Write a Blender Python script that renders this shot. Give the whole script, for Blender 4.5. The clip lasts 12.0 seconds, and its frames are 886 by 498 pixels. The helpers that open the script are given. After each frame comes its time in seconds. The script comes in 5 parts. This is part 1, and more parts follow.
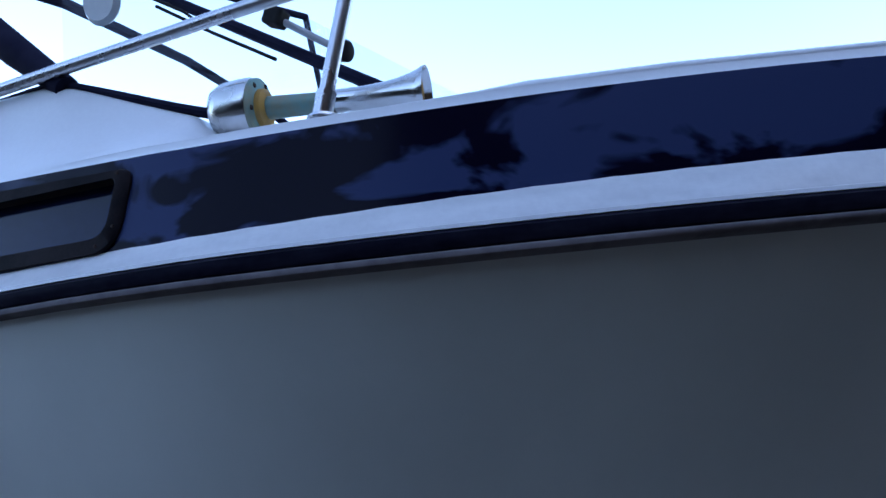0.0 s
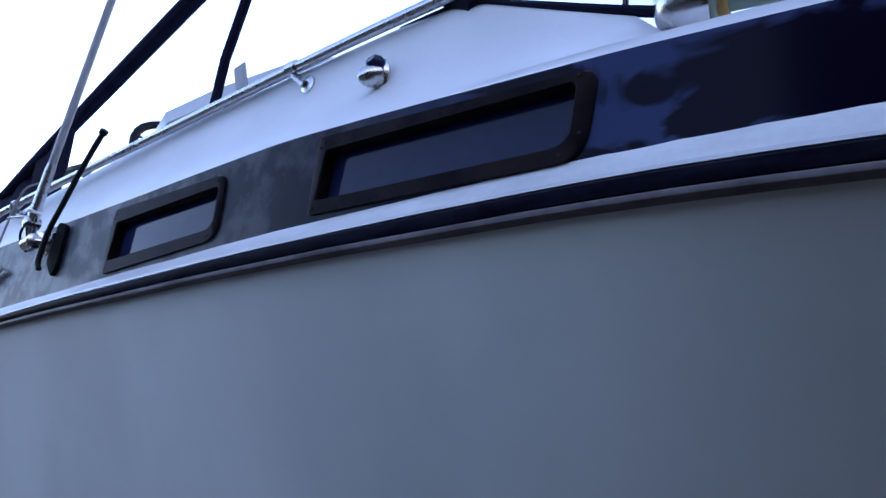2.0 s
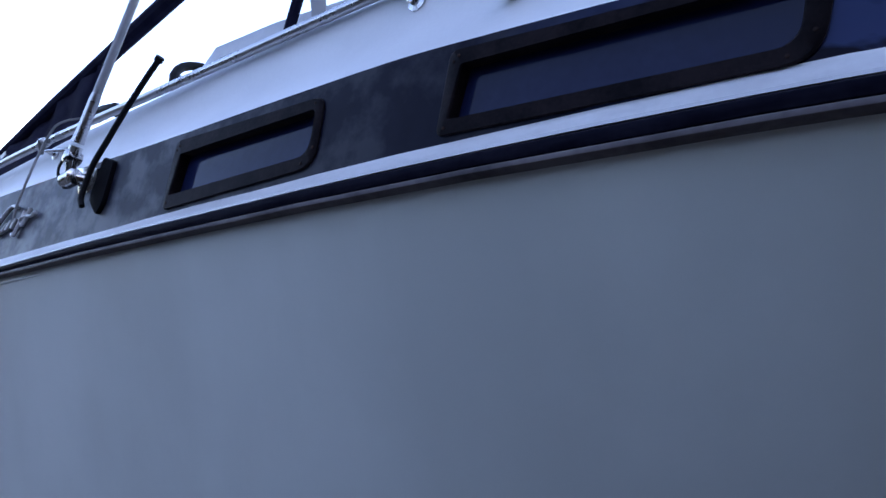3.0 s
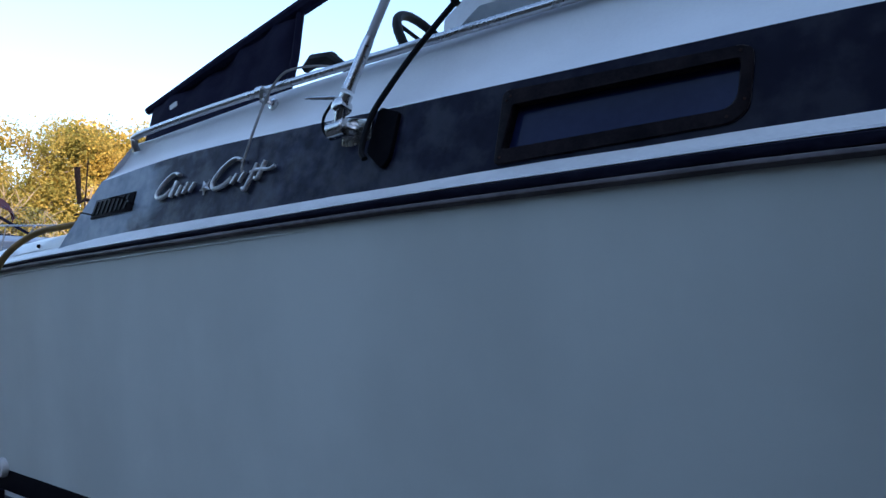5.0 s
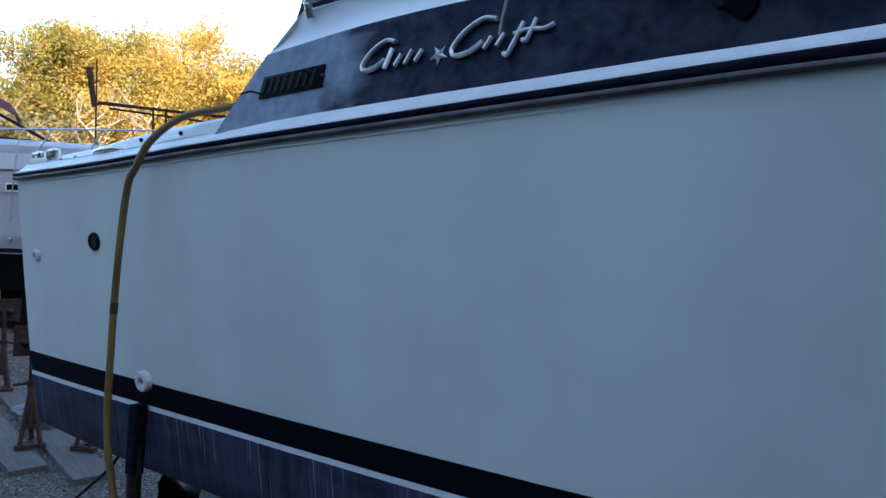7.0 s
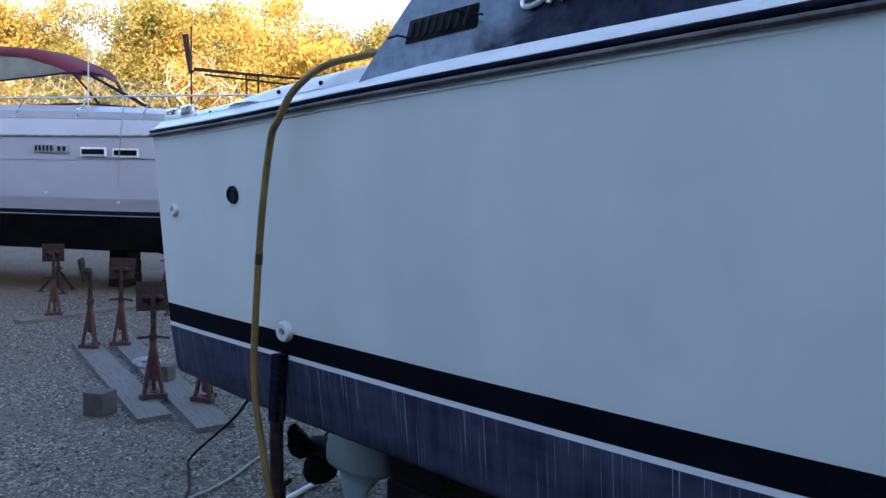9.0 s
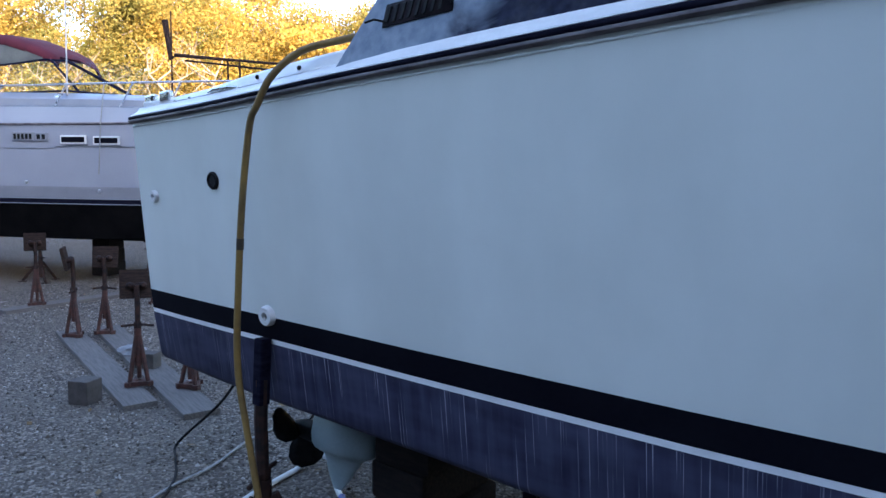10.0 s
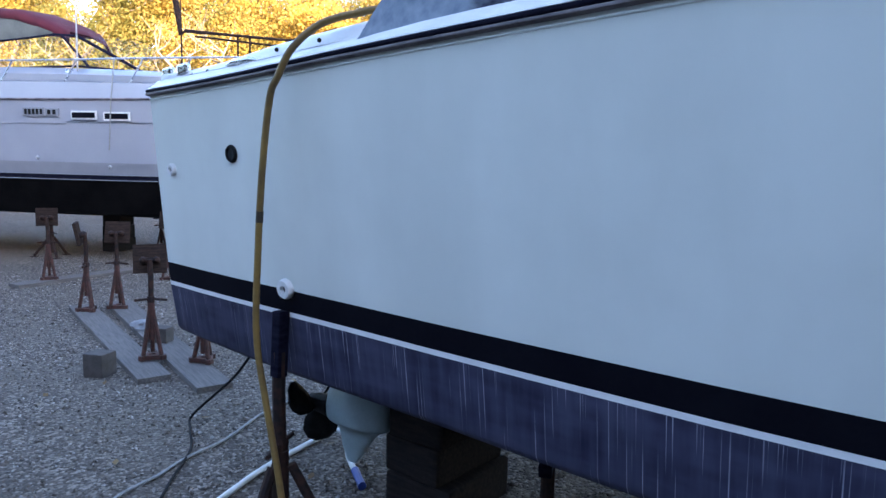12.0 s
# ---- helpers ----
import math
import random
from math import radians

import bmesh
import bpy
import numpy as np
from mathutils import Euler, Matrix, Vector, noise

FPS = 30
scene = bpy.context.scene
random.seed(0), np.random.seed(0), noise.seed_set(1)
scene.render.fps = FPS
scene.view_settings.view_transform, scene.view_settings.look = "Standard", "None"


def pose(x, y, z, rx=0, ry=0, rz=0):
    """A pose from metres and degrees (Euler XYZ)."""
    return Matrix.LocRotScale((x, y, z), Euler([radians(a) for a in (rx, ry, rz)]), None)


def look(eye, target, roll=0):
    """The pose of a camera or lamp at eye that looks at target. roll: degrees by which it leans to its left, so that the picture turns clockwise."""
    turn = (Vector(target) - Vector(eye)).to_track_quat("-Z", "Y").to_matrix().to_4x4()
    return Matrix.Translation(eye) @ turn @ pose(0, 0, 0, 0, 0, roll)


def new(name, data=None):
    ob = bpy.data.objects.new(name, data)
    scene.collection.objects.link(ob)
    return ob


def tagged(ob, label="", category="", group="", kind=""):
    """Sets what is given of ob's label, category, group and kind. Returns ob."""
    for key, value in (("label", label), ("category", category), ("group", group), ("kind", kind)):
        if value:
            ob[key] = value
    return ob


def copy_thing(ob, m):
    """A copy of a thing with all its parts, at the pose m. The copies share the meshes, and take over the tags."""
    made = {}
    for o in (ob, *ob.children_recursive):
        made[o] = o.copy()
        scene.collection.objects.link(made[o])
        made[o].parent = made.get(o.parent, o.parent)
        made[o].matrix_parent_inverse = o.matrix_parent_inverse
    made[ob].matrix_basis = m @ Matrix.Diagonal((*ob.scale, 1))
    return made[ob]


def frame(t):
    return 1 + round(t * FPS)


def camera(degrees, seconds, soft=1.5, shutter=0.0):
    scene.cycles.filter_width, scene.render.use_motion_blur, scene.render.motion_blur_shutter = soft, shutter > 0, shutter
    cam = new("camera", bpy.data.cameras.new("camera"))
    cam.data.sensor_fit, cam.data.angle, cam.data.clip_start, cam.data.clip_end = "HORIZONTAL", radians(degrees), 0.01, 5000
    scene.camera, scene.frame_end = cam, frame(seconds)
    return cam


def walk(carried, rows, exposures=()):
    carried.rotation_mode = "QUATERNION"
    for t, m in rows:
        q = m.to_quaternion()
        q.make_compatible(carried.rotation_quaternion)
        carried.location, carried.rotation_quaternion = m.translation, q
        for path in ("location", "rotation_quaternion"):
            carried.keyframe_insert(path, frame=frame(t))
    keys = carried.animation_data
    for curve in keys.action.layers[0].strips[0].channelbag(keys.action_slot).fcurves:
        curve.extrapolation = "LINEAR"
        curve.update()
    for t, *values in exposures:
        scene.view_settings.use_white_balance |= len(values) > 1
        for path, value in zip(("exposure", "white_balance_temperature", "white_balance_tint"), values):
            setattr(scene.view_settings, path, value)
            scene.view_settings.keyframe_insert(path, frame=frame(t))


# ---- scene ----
cam = camera(65.0, 12.0)
PATH = [
    (0, (5.486, -0.959, 1.954), (4.82, 0.897, 2.291), -6.0),
    (0.5, (5.388, -0.996, 1.961), (4.507, 0.764, 2.312), -3.9),
    (1, (5.316, -1.047, 1.958), (4.251, 0.621, 2.247), -2.6),
    (1.5, (5.198, -1.042, 1.941), (4.082, 0.596, 2.205), -3.0),
    (2, (5.089, -1.011, 1.926), (3.868, 0.546, 2.218), -2.4),
    (2.5, (4.952, -1.029, 1.855), (3.699, 0.511, 2.092), -0.6),
    (2.7, (4.878, -1.044, 1.849), (3.699, 0.554, 2.086), -1.1),
    (4.3, (4.309, -1.227, 1.857), (3.131, 0.345, 2.236), 2.2),
    (4.5, (4.223, -1.275, 1.844), (3.063, 0.309, 2.228), 2.7),
    (5, (4.036, -1.433, 1.831), (2.901, 0.203, 2.024), 1.3),
    (5.5, (3.831, -1.454, 1.82), (2.675, 0.173, 1.956), 1.3),
    (6, (3.596, -1.427, 1.791), (2.408, 0.175, 1.934), 2.5),
    (6.5, (3.386, -1.504, 1.749), (2.28, 0.162, 1.778), 2.2),
    (7, (3.217, -1.588, 1.758), (2.117, 0.081, 1.711), 1.8),
    (7.5, (3.086, -1.582, 1.733), (1.809, -0.046, 1.628), 1.9),
    (7.7, (3.059, -1.579, 1.714), (1.808, -0.022, 1.611), 3.0),
    (9.3, (2.989, -1.69, 1.699), (1.723, -0.15, 1.539), 1.2),
    (9.5, (2.999, -1.691, 1.698), (1.742, -0.144, 1.536), 1.7),
    (10, (3.026, -1.684, 1.694), (1.794, -0.12, 1.498), 0.8),
    (10.5, (3.015, -1.691, 1.685), (1.769, -0.142, 1.465), 0.7),
    (11, (3.006, -1.693, 1.683), (1.76, -0.146, 1.456), 1.0),
    (11.5, (3.013, -1.695, 1.68), (1.777, -0.143, 1.426), 0.6),
    (12, (2.997, -1.717, 1.673), (1.756, -0.169, 1.421), 1.3),
]
EXPOSURES = [(0.0, 2.38, 6280, 21), (0.5, 2.46, 6280, 18), (1.5, 2.50, 6400, 26), (2.5, 2.47, 6620, 30), (4.5, 1.90, 6400, 21), (5.5, 1.83, 6400, 11), (6.5, 2.04, 6250, 11), (7.0, 2.17, 6400, 11), (7.5, 2.20, 6450, 12), (9.5, 2.66, 6550, 18), (10.5, 2.74, 6600, 17), (12.0, 3.04, 6600, 18)]
walk(cam, [(t, look(eye, aim, roll)) for t, eye, aim, roll in PATH], EXPOSURES)

# ---- light: low sun beyond the bow, open blue shade in the yard ----
SUN_ELEV, SUN_DIR = 14.0, Vector((0.90, -0.43, 0.0)).normalized()
world = bpy.data.worlds.new("sky")
scene.world = world
world.use_nodes = True
wn = world.node_tree.nodes
sky = wn.new("ShaderNodeTexSky")
sky.sky_type = "NISHITA"
sky.sun_disc = False
sky.sun_elevation = radians(SUN_ELEV)
sky.sun_rotation = math.atan2(SUN_DIR.x, SUN_DIR.y)
sky.air_density, sky.dust_density, sky.ozone_density = 1.0, 1.4, 2.2
wn["Background"].inputs["Strength"].default_value = 0.15
world.node_tree.links.new(sky.outputs["Color"], wn["Background"].inputs["Color"])
sun_data = bpy.data.lights.new("sun", "SUN")
sun_data.energy, sun_data.angle, sun_data.color = 4.5, radians(0.6), (1.0, 0.80, 0.55)
sun = new("sun", sun_data)
sun_way = Vector((SUN_DIR.x, SUN_DIR.y, math.tan(radians(SUN_ELEV))))
sun.matrix_world = look(sun_way * 60, (0, 0, 0))


# ---- materials ----
def mat(name, color, rough=0.5, metal=0.0, color2=None, scale=8.0, amount=0.5, bump=0.0, bump_scale=60.0, rough2=None, stretch=(1, 1, 1), coat=0.0, vary=0.0, spec=0.5, sheen=0.0):
    """Principled surface with large stains, fine grain and relief, in object coordinates (metres)."""
    m = bpy.data.materials.new(name)
    m.use_nodes = True
    n, l = m.node_tree.nodes, m.node_tree.links
    b = n["Principled BSDF"]
    b.inputs["Metallic"].default_value = metal
    b.inputs["Roughness"].default_value = rough
    b.inputs["Coat Weight"].default_value = coat
    b.inputs["Specular IOR Level"].default_value = spec
    b.inputs["IOR"].default_value = 1.5 if spec > 0.3 else 1.2
    b.inputs["Coat Roughness"].default_value = 0.08
    b.inputs["Sheen Weight"].default_value, b.inputs["Sheen Roughness"].default_value = sheen, 0.35
    tc = n.new("ShaderNodeTexCoord")
    mp = n.new("ShaderNodeMapping")
    mp.inputs["Scale"].default_value = stretch
    l.new(tc.outputs["Object"], mp.inputs["Vector"])
    big = n.new("ShaderNodeTexNoise")
    big.inputs["Scale"].default_value, big.inputs["Detail"].default_value = scale, 6
    fine = n.new("ShaderNodeTexNoise")
    fine.inputs["Scale"].default_value, fine.inputs["Detail"].default_value = bump_scale, 4
    l.new(mp.outputs[0], big.inputs["Vector"])
    l.new(tc.outputs["Object"], fine.inputs["Vector"])
    mixf = n.new("ShaderNodeMath")
    mixf.operation = "MULTIPLY_ADD"
    mixf.inputs[1].default_value, mixf.inputs[2].default_value = 0.35, -0.17
    l.new(fine.outputs["Fac"], mixf.inputs[0])
    add = n.new("ShaderNodeMath")
    l.new(big.outputs["Fac"], add.inputs[0])
    l.new(mixf.outputs[0], add.inputs[1])
    ramp = n.new("ShaderNodeMapRange")
    ramp.inputs["From Min"].default_value, ramp.inputs["From Max"].default_value = 0.35, 0.68
    ramp.inputs["To Max"].default_value = amount
    l.new(add.outputs[0], ramp.inputs["Value"])
    mix = n.new("ShaderNodeMix")
    mix.data_type = "RGBA"
    c2 = color2 or tuple(v * 0.72 for v in color)
    mix.inputs["A"].default_value, mix.inputs["B"].default_value = (*color, 1), (*c2, 1)
    l.new(ramp.outputs[0], mix.inputs["Factor"])
    out = mix.outputs["Result"]
    if vary:
        info = n.new("ShaderNodeObjectInfo")
        hsv = n.new("ShaderNodeHueSaturation")
        mr = n.new("ShaderNodeMapRange")
        mr.inputs["To Min"].default_value, mr.inputs["To Max"].default_value = 1 - vary, 1 + vary
        l.new(info.outputs["Random"], mr.inputs["Value"])
        l.new(mr.outputs[0], hsv.inputs["Value"])
        l.new(out, hsv.inputs["Color"])
        out = hsv.outputs["Color"]
    l.new(out, b.inputs["Base Color"])
    if rough2 is not None:
        rr = n.new("ShaderNodeMapRange")
        rr.inputs["From Min"].default_value, rr.inputs["From Max"].default_value = 0.35, 0.68
        rr.inputs["To Min"].default_value, rr.inputs["To Max"].default_value = rough, rough2
        l.new(add.outputs[0], rr.inputs["Value"])
        l.new(rr.outputs[0], b.inputs["Roughness"])
    if bump:
        bp = n.new("ShaderNodeBump")
        bp.inputs["Strength"].default_value, bp.inputs["Distance"].default_value = bump, 0.004
        l.new(fine.outputs["Fac"], bp.inputs["Height"])
        l.new(bp.outputs[0], b.inputs["Normal"])
    return m


# hull white; color2 paints soft upright bands in place of reflection streaks
M_GEL = mat("hull_gelcoat", (0.77, 0.80, 0.755), 0.14, color2=(0.655, 0.68, 0.64), scale=2.0, amount=0.8, stretch=(1, 1, 0.25), bump=0.03, bump_scale=5, rough2=0.26)
M_WHITE = mat("deck_gelcoat", (0.80, 0.81, 0.82), 0.3, color2=(0.68, 0.69, 0.70), scale=5, amount=0.5, bump=0.03, bump_scale=120)
M_FLANGE = mat("flange_gelcoat", (0.80, 0.80, 0.80), 0.35, color2=(0.55, 0.55, 0.56), scale=9, amount=0.45, stretch=(1, 1, 4), bump=0.05, bump_scale=90)
M_BLACK = mat("boot_stripe_paint", (0.006, 0.006, 0.010), 0.3, color2=(0.014, 0.014, 0.019), scale=6, amount=0.3, spec=0.1)
M_NAVY = mat("navy_rubber", (0.006, 0.006, 0.014), 0.42, color2=(0.022, 0.022, 0.036), scale=10, amount=0.6, stretch=(1, 1, 6), bump=0.1, spec=0.06)
M_BEAD = mat("rail_insert_vinyl", (0.20, 0.175, 0.185), 0.4, color2=(0.07, 0.062, 0.07), scale=7, amount=0.8, bump=0.06, spec=0.15)
M_STEEL = mat("polished_stainless", (0.60, 0.60, 0.62), 0.24, 1.0, color2=(0.47, 0.46, 0.47), scale=5, amount=0.4, rough2=0.32)
M_CHROME = mat("pitted_chrome", (0.66, 0.66, 0.66), 0.14, 1.0, color2=(0.40, 0.38, 0.34), scale=18, amount=0.45, rough2=0.32, bump=0.015)
M_VERDI = mat("verdigris_brass", (0.16, 0.30, 0.27), 0.55, 0.4, color2=(0.30, 0.24, 0.14), scale=22, amount=0.8, bump=0.1)
M_ORANGE = mat("orange_corrosion", (0.55, 0.30, 0.06), 0.7, color2=(0.30, 0.18, 0.08), scale=30, amount=0.7, bump=0.1)
M_WFRAME = mat("weathered_window_frame", (0.007, 0.006, 0.008), 0.4, color2=(0.026, 0.019, 0.021), scale=16, amount=0.75, bump=0.12, bump_scale=150, spec=0.1, sheen=0.12)
M_RUBBER = mat("black_rubber", (0.010, 0.010, 0.011), 0.5, color2=(0.03, 0.03, 0.03), scale=20, amount=0.5, bump=0.05, spec=0.25)
M_CANVAS = mat("navy_canvas", (0.010, 0.010, 0.024), 0.85, color2=(0.022, 0.022, 0.042), scale=14, amount=0.6, bump=0.25, bump_scale=400, spec=0.15)
M_MAROON = mat("maroon_canvas", (0.095, 0.006, 0.019), 0.85, color2=(0.055, 0.004, 0.012), scale=4, amount=0.6, bump=0.2, bump_scale=300)
M_WHIP = mat("antenna_fibreglass", (0.42, 0.43, 0.45), 0.45, color2=(0.30, 0.31, 0.33), scale=20, amount=0.5)
M_YELLOW = mat("yellow_cord_jacket", (0.25, 0.150, 0.038), 0.55, color2=(0.10, 0.062, 0.026), scale=7, amount=0.75, bump=0.05)
M_TAPE = mat("grimy_tape", (0.055, 0.038, 0.020), 0.6, color2=(0.03, 0.022, 0.015), scale=30, amount=0.7)
M_CABLE = mat("black_cable", (0.012, 0.012, 0.014), 0.5, spec=0.25)
M_ROPE = mat("grey_rope", (0.30, 0.30, 0.30), 0.9, color2=(0.18, 0.18, 0.17), scale=40, amount=0.6, bump=0.4, bump_scale=300)
M_RUST = mat("rusty_red_steel", (0.080, 0.026, 0.018), 0.75, color2=(0.024, 0.012, 0.010), scale=18, amount=0.8, bump=0.3, bump_scale=120, vary=0.15)
M_DARKST = mat("dark_oiled_steel", (0.025, 0.02, 0.02), 0.6, color2=(0.07, 0.035, 0.025), scale=20, amount=0.7, bump=0.2, spec=0.25)
M_PLY = mat("weathered_plywood", (0.040, 0.026, 0.021), 0.8, color2=(0.015, 0.011, 0.010), scale=12, amount=0.8, stretch=(1, 6, 6), bump=0.3, vary=0.2, spec=0.15)
M_PLANK = mat("grey_weathered_plank", (0.135, 0.120, 0.112), 0.85, color2=(0.066, 0.058, 0.055), scale=5, amount=0.8, stretch=(1, 14, 14), bump=0.35, bump_scale=90, vary=0.1)
M_BLOCK = mat("grey_concrete_block", (0.085, 0.073, 0.067), 0.9, color2=(0.045, 0.039, 0.036), scale=14, amount=0.7, bump=0.4)
M_TIMBER = mat("dark_blocking_timber", (0.020, 0.018, 0.019), 0.85, color2=(0.038, 0.031, 0.028), scale=7, amount=0.8, stretch=(1, 8, 8), bump=0.4, spec=0.15)
M_DRIVE = mat("pale_blue_grey_drive_paint", (0.34, 0.43, 0.45), 0.45, color2=(0.24, 0.31, 0.33), scale=9, amount=0.6, bump=0.05)
M_EMBLEM = mat("dull_pale_chrome", (0.74, 0.74, 0.74), 0.38, 0.55, color2=(0.52, 0.51, 0.50), scale=40, amount=0.6, bump=0.05)
M_PAD = mat("sooty_rubber", (0.004, 0.004, 0.006), 0.65, color2=(0.009, 0.008, 0.010), scale=25, amount=0.6, bump=0.1, spec=0.1)
M_PVC = mat("white_plastic", (0.72, 0.73, 0.73), 0.4, color2=(0.55, 0.55, 0.53), scale=20, amount=0.5)
M_BLUEPL = mat("blue_plastic", (0.02, 0.06, 0.30), 0.45)
M_HOLE = mat("dark_through_hull", (0.02, 0.025, 0.03), 0.35)
M_OBLACK = mat("black_antifouling", (0.003, 0.003, 0.0035), 0.75, color2=(0.008, 0.0075, 0.0075), scale=3, amount=0.7, bump=0.1, spec=0.03)
M_OWHITE = mat("neighbour_gelcoat", (0.33, 0.35, 0.405), 0.22, color2=(0.28, 0.30, 0.35), scale=1.5, amount=0.6)
M_OGREY = mat("neighbour_grey_band", (0.24, 0.25, 0.285), 0.3, color2=(0.19, 0.20, 0.23), scale=3, amount=0.6)
M_CURTAIN = mat("hazed_vinyl", (0.15, 0.155, 0.15), 0.25, color2=(0.09, 0.095, 0.09), scale=3, amount=0.7)
M_VINYL = mat("clear_vinyl_curtain", (0.55, 0.56, 0.57), 0.25, color2=(0.42, 0.43, 0.45), scale=5, amount=0.7)
M_BARK = mat("tree_bark", (0.16, 0.13, 0.105), 0.9, color2=(0.07, 0.055, 0.045), scale=6, amount=0.8, stretch=(1, 1, 0.25), bump=0.5, bump_scale=30)
M_BARKPALE = mat("pale_bare_bark", (0.24, 0.20, 0.16), 0.9, color2=(0.14, 0.115, 0.09), scale=5, amount=0.7, bump=0.4, bump_scale=30)
# for the added panel by the bow; its brown warms the hull's bounce
M_BOW_BLOCKER = mat("brown_bow_blocker", (0.060, 0.034, 0.020), 0.8, color2=(0.034, 0.020, 0.013), scale=3, amount=0.6, bump=0.2, bump_scale=40, spec=0.15)
# dark surface of the two big added light-blocking walls
M_DARK_BLOCKER = mat("dark_blocker", (0.032, 0.030, 0.030), 0.8, color2=(0.018, 0.018, 0.018), scale=0.6, amount=0.7, stretch=(1, 1, 0.3), spec=0.1)


def stripe_material():
    """Navy gelcoat: polished dark blotches forward, chalky grey oxidation aft."""
    m = bpy.data.materials.new("oxidised_navy_gelcoat")
    m.use_nodes = True
    n, l = m.node_tree.nodes, m.node_tree.links
    b = n["Principled BSDF"]
    b.inputs["Specular IOR Level"].default_value = 0.45
    tc = n.new("ShaderNodeTexCoord")
    sep = n.new("ShaderNodeSeparateXYZ")
    l.new(tc.outputs["Object"], sep.inputs[0])
    mp = n.new("ShaderNodeMapping")
    mp.inputs["Scale"].default_value = (1, 1, 1.8)
    l.new(tc.outputs["Object"], mp.inputs["Vector"])
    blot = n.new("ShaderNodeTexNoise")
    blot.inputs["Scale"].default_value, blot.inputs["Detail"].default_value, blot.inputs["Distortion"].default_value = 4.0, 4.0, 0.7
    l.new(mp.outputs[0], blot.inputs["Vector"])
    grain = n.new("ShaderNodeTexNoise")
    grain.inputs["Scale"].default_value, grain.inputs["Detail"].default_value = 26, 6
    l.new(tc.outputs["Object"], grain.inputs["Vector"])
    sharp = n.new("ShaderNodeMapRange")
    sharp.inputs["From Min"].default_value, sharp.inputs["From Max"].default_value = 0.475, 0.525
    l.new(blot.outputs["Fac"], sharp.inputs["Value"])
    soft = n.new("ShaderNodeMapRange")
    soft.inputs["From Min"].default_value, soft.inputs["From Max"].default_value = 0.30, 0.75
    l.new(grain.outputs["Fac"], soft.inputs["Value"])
    # polished and blotched forward; sky haze coloured into the light patches as blue
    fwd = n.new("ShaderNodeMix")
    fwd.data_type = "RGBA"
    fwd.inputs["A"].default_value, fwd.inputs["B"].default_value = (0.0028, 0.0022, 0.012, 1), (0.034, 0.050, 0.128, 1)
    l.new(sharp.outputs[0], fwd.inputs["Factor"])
    # chalky middle
    mid = n.new("ShaderNodeMix")
    mid.data_type = "RGBA"
    mid.inputs["A"].default_value, mid.inputs["B"].default_value = (0.003, 0.003, 0.014, 1), (0.020, 0.024, 0.052, 1)
    chalk = n.new("ShaderNodeMapRange")
    chalk.inputs["From Min"].default_value, chalk.inputs["From Max"].default_value = 2.7, 3.35
    chalk.inputs["To Min"].default_value, chalk.inputs["To Max"].default_value = 1.0, 0.12
    l.new(sep.outputs["X"], chalk.inputs["Value"])
    cm = n.new("ShaderNodeMath")
    cm.operation = "MULTIPLY"
    l.new(soft.outputs[0], cm.inputs[0])
    l.new(chalk.outputs[0], cm.inputs[1])
    l.new(cm.outputs[0], mid.inputs["Factor"])
    # bleached aft end, its colours also raised for chalky sheen at low angles
    aft = n.new("ShaderNodeMix")
    aft.data_type = "RGBA"
    aft.inputs["A"].default_value, aft.inputs["B"].default_value = (0.14, 0.18, 0.24, 1), (0.25, 0.30, 0.36, 1)
    l.new(soft.outputs[0], aft.inputs["Factor"])
    wob = n.new("ShaderNodeMath")
    wob.operation = "MULTIPLY_ADD"
    wob.inputs[1].default_value = 0.6
    l.new(blot.outputs["Fac"], wob.inputs[0])
    l.new(sep.outputs["X"], wob.inputs[2])
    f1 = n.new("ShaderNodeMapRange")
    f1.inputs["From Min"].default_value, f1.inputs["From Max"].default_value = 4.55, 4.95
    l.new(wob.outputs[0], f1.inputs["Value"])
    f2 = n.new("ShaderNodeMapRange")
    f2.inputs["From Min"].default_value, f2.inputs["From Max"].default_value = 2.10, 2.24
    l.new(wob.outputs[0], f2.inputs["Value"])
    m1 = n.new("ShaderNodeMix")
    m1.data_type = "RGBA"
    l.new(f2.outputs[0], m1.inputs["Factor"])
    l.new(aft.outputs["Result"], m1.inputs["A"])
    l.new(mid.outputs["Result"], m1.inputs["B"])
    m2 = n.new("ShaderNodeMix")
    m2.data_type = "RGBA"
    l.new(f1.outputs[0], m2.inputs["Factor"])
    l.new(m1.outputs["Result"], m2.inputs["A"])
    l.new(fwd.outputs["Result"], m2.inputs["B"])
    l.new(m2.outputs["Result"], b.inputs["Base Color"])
    # chalky bloom, patchy, gone where the gelcoat is polished
    pol = n.new("ShaderNodeMath")
    pol.operation = "SUBTRACT"
    pol.inputs[0].default_value = 1.0
    l.new(f1.outputs[0], pol.inputs[1])
    bloom = n.new("ShaderNodeMath")
    bloom.operation = "MULTIPLY"
    l.new(pol.outputs[0], bloom.inputs[0])
    cloud = n.new("ShaderNodeMapRange")
    cloud.inputs["From Min"].default_value, cloud.inputs["From Max"].default_value, cloud.inputs["To Min"].default_value = 0.44, 0.60, 0.12
    patch = n.new("ShaderNodeTexNoise")
    patch.inputs["Scale"].default_value, patch.inputs["Detail"].default_value, patch.inputs["Roughness"].default_value = 9.0, 5.0, 0.6
    l.new(tc.outputs["Object"], patch.inputs["Vector"])
    l.new(patch.outputs["Fac"], cloud.inputs["Value"])
    l.new(cloud.outputs[0], bloom.inputs[1])
    gl = n.new("ShaderNodeMath")
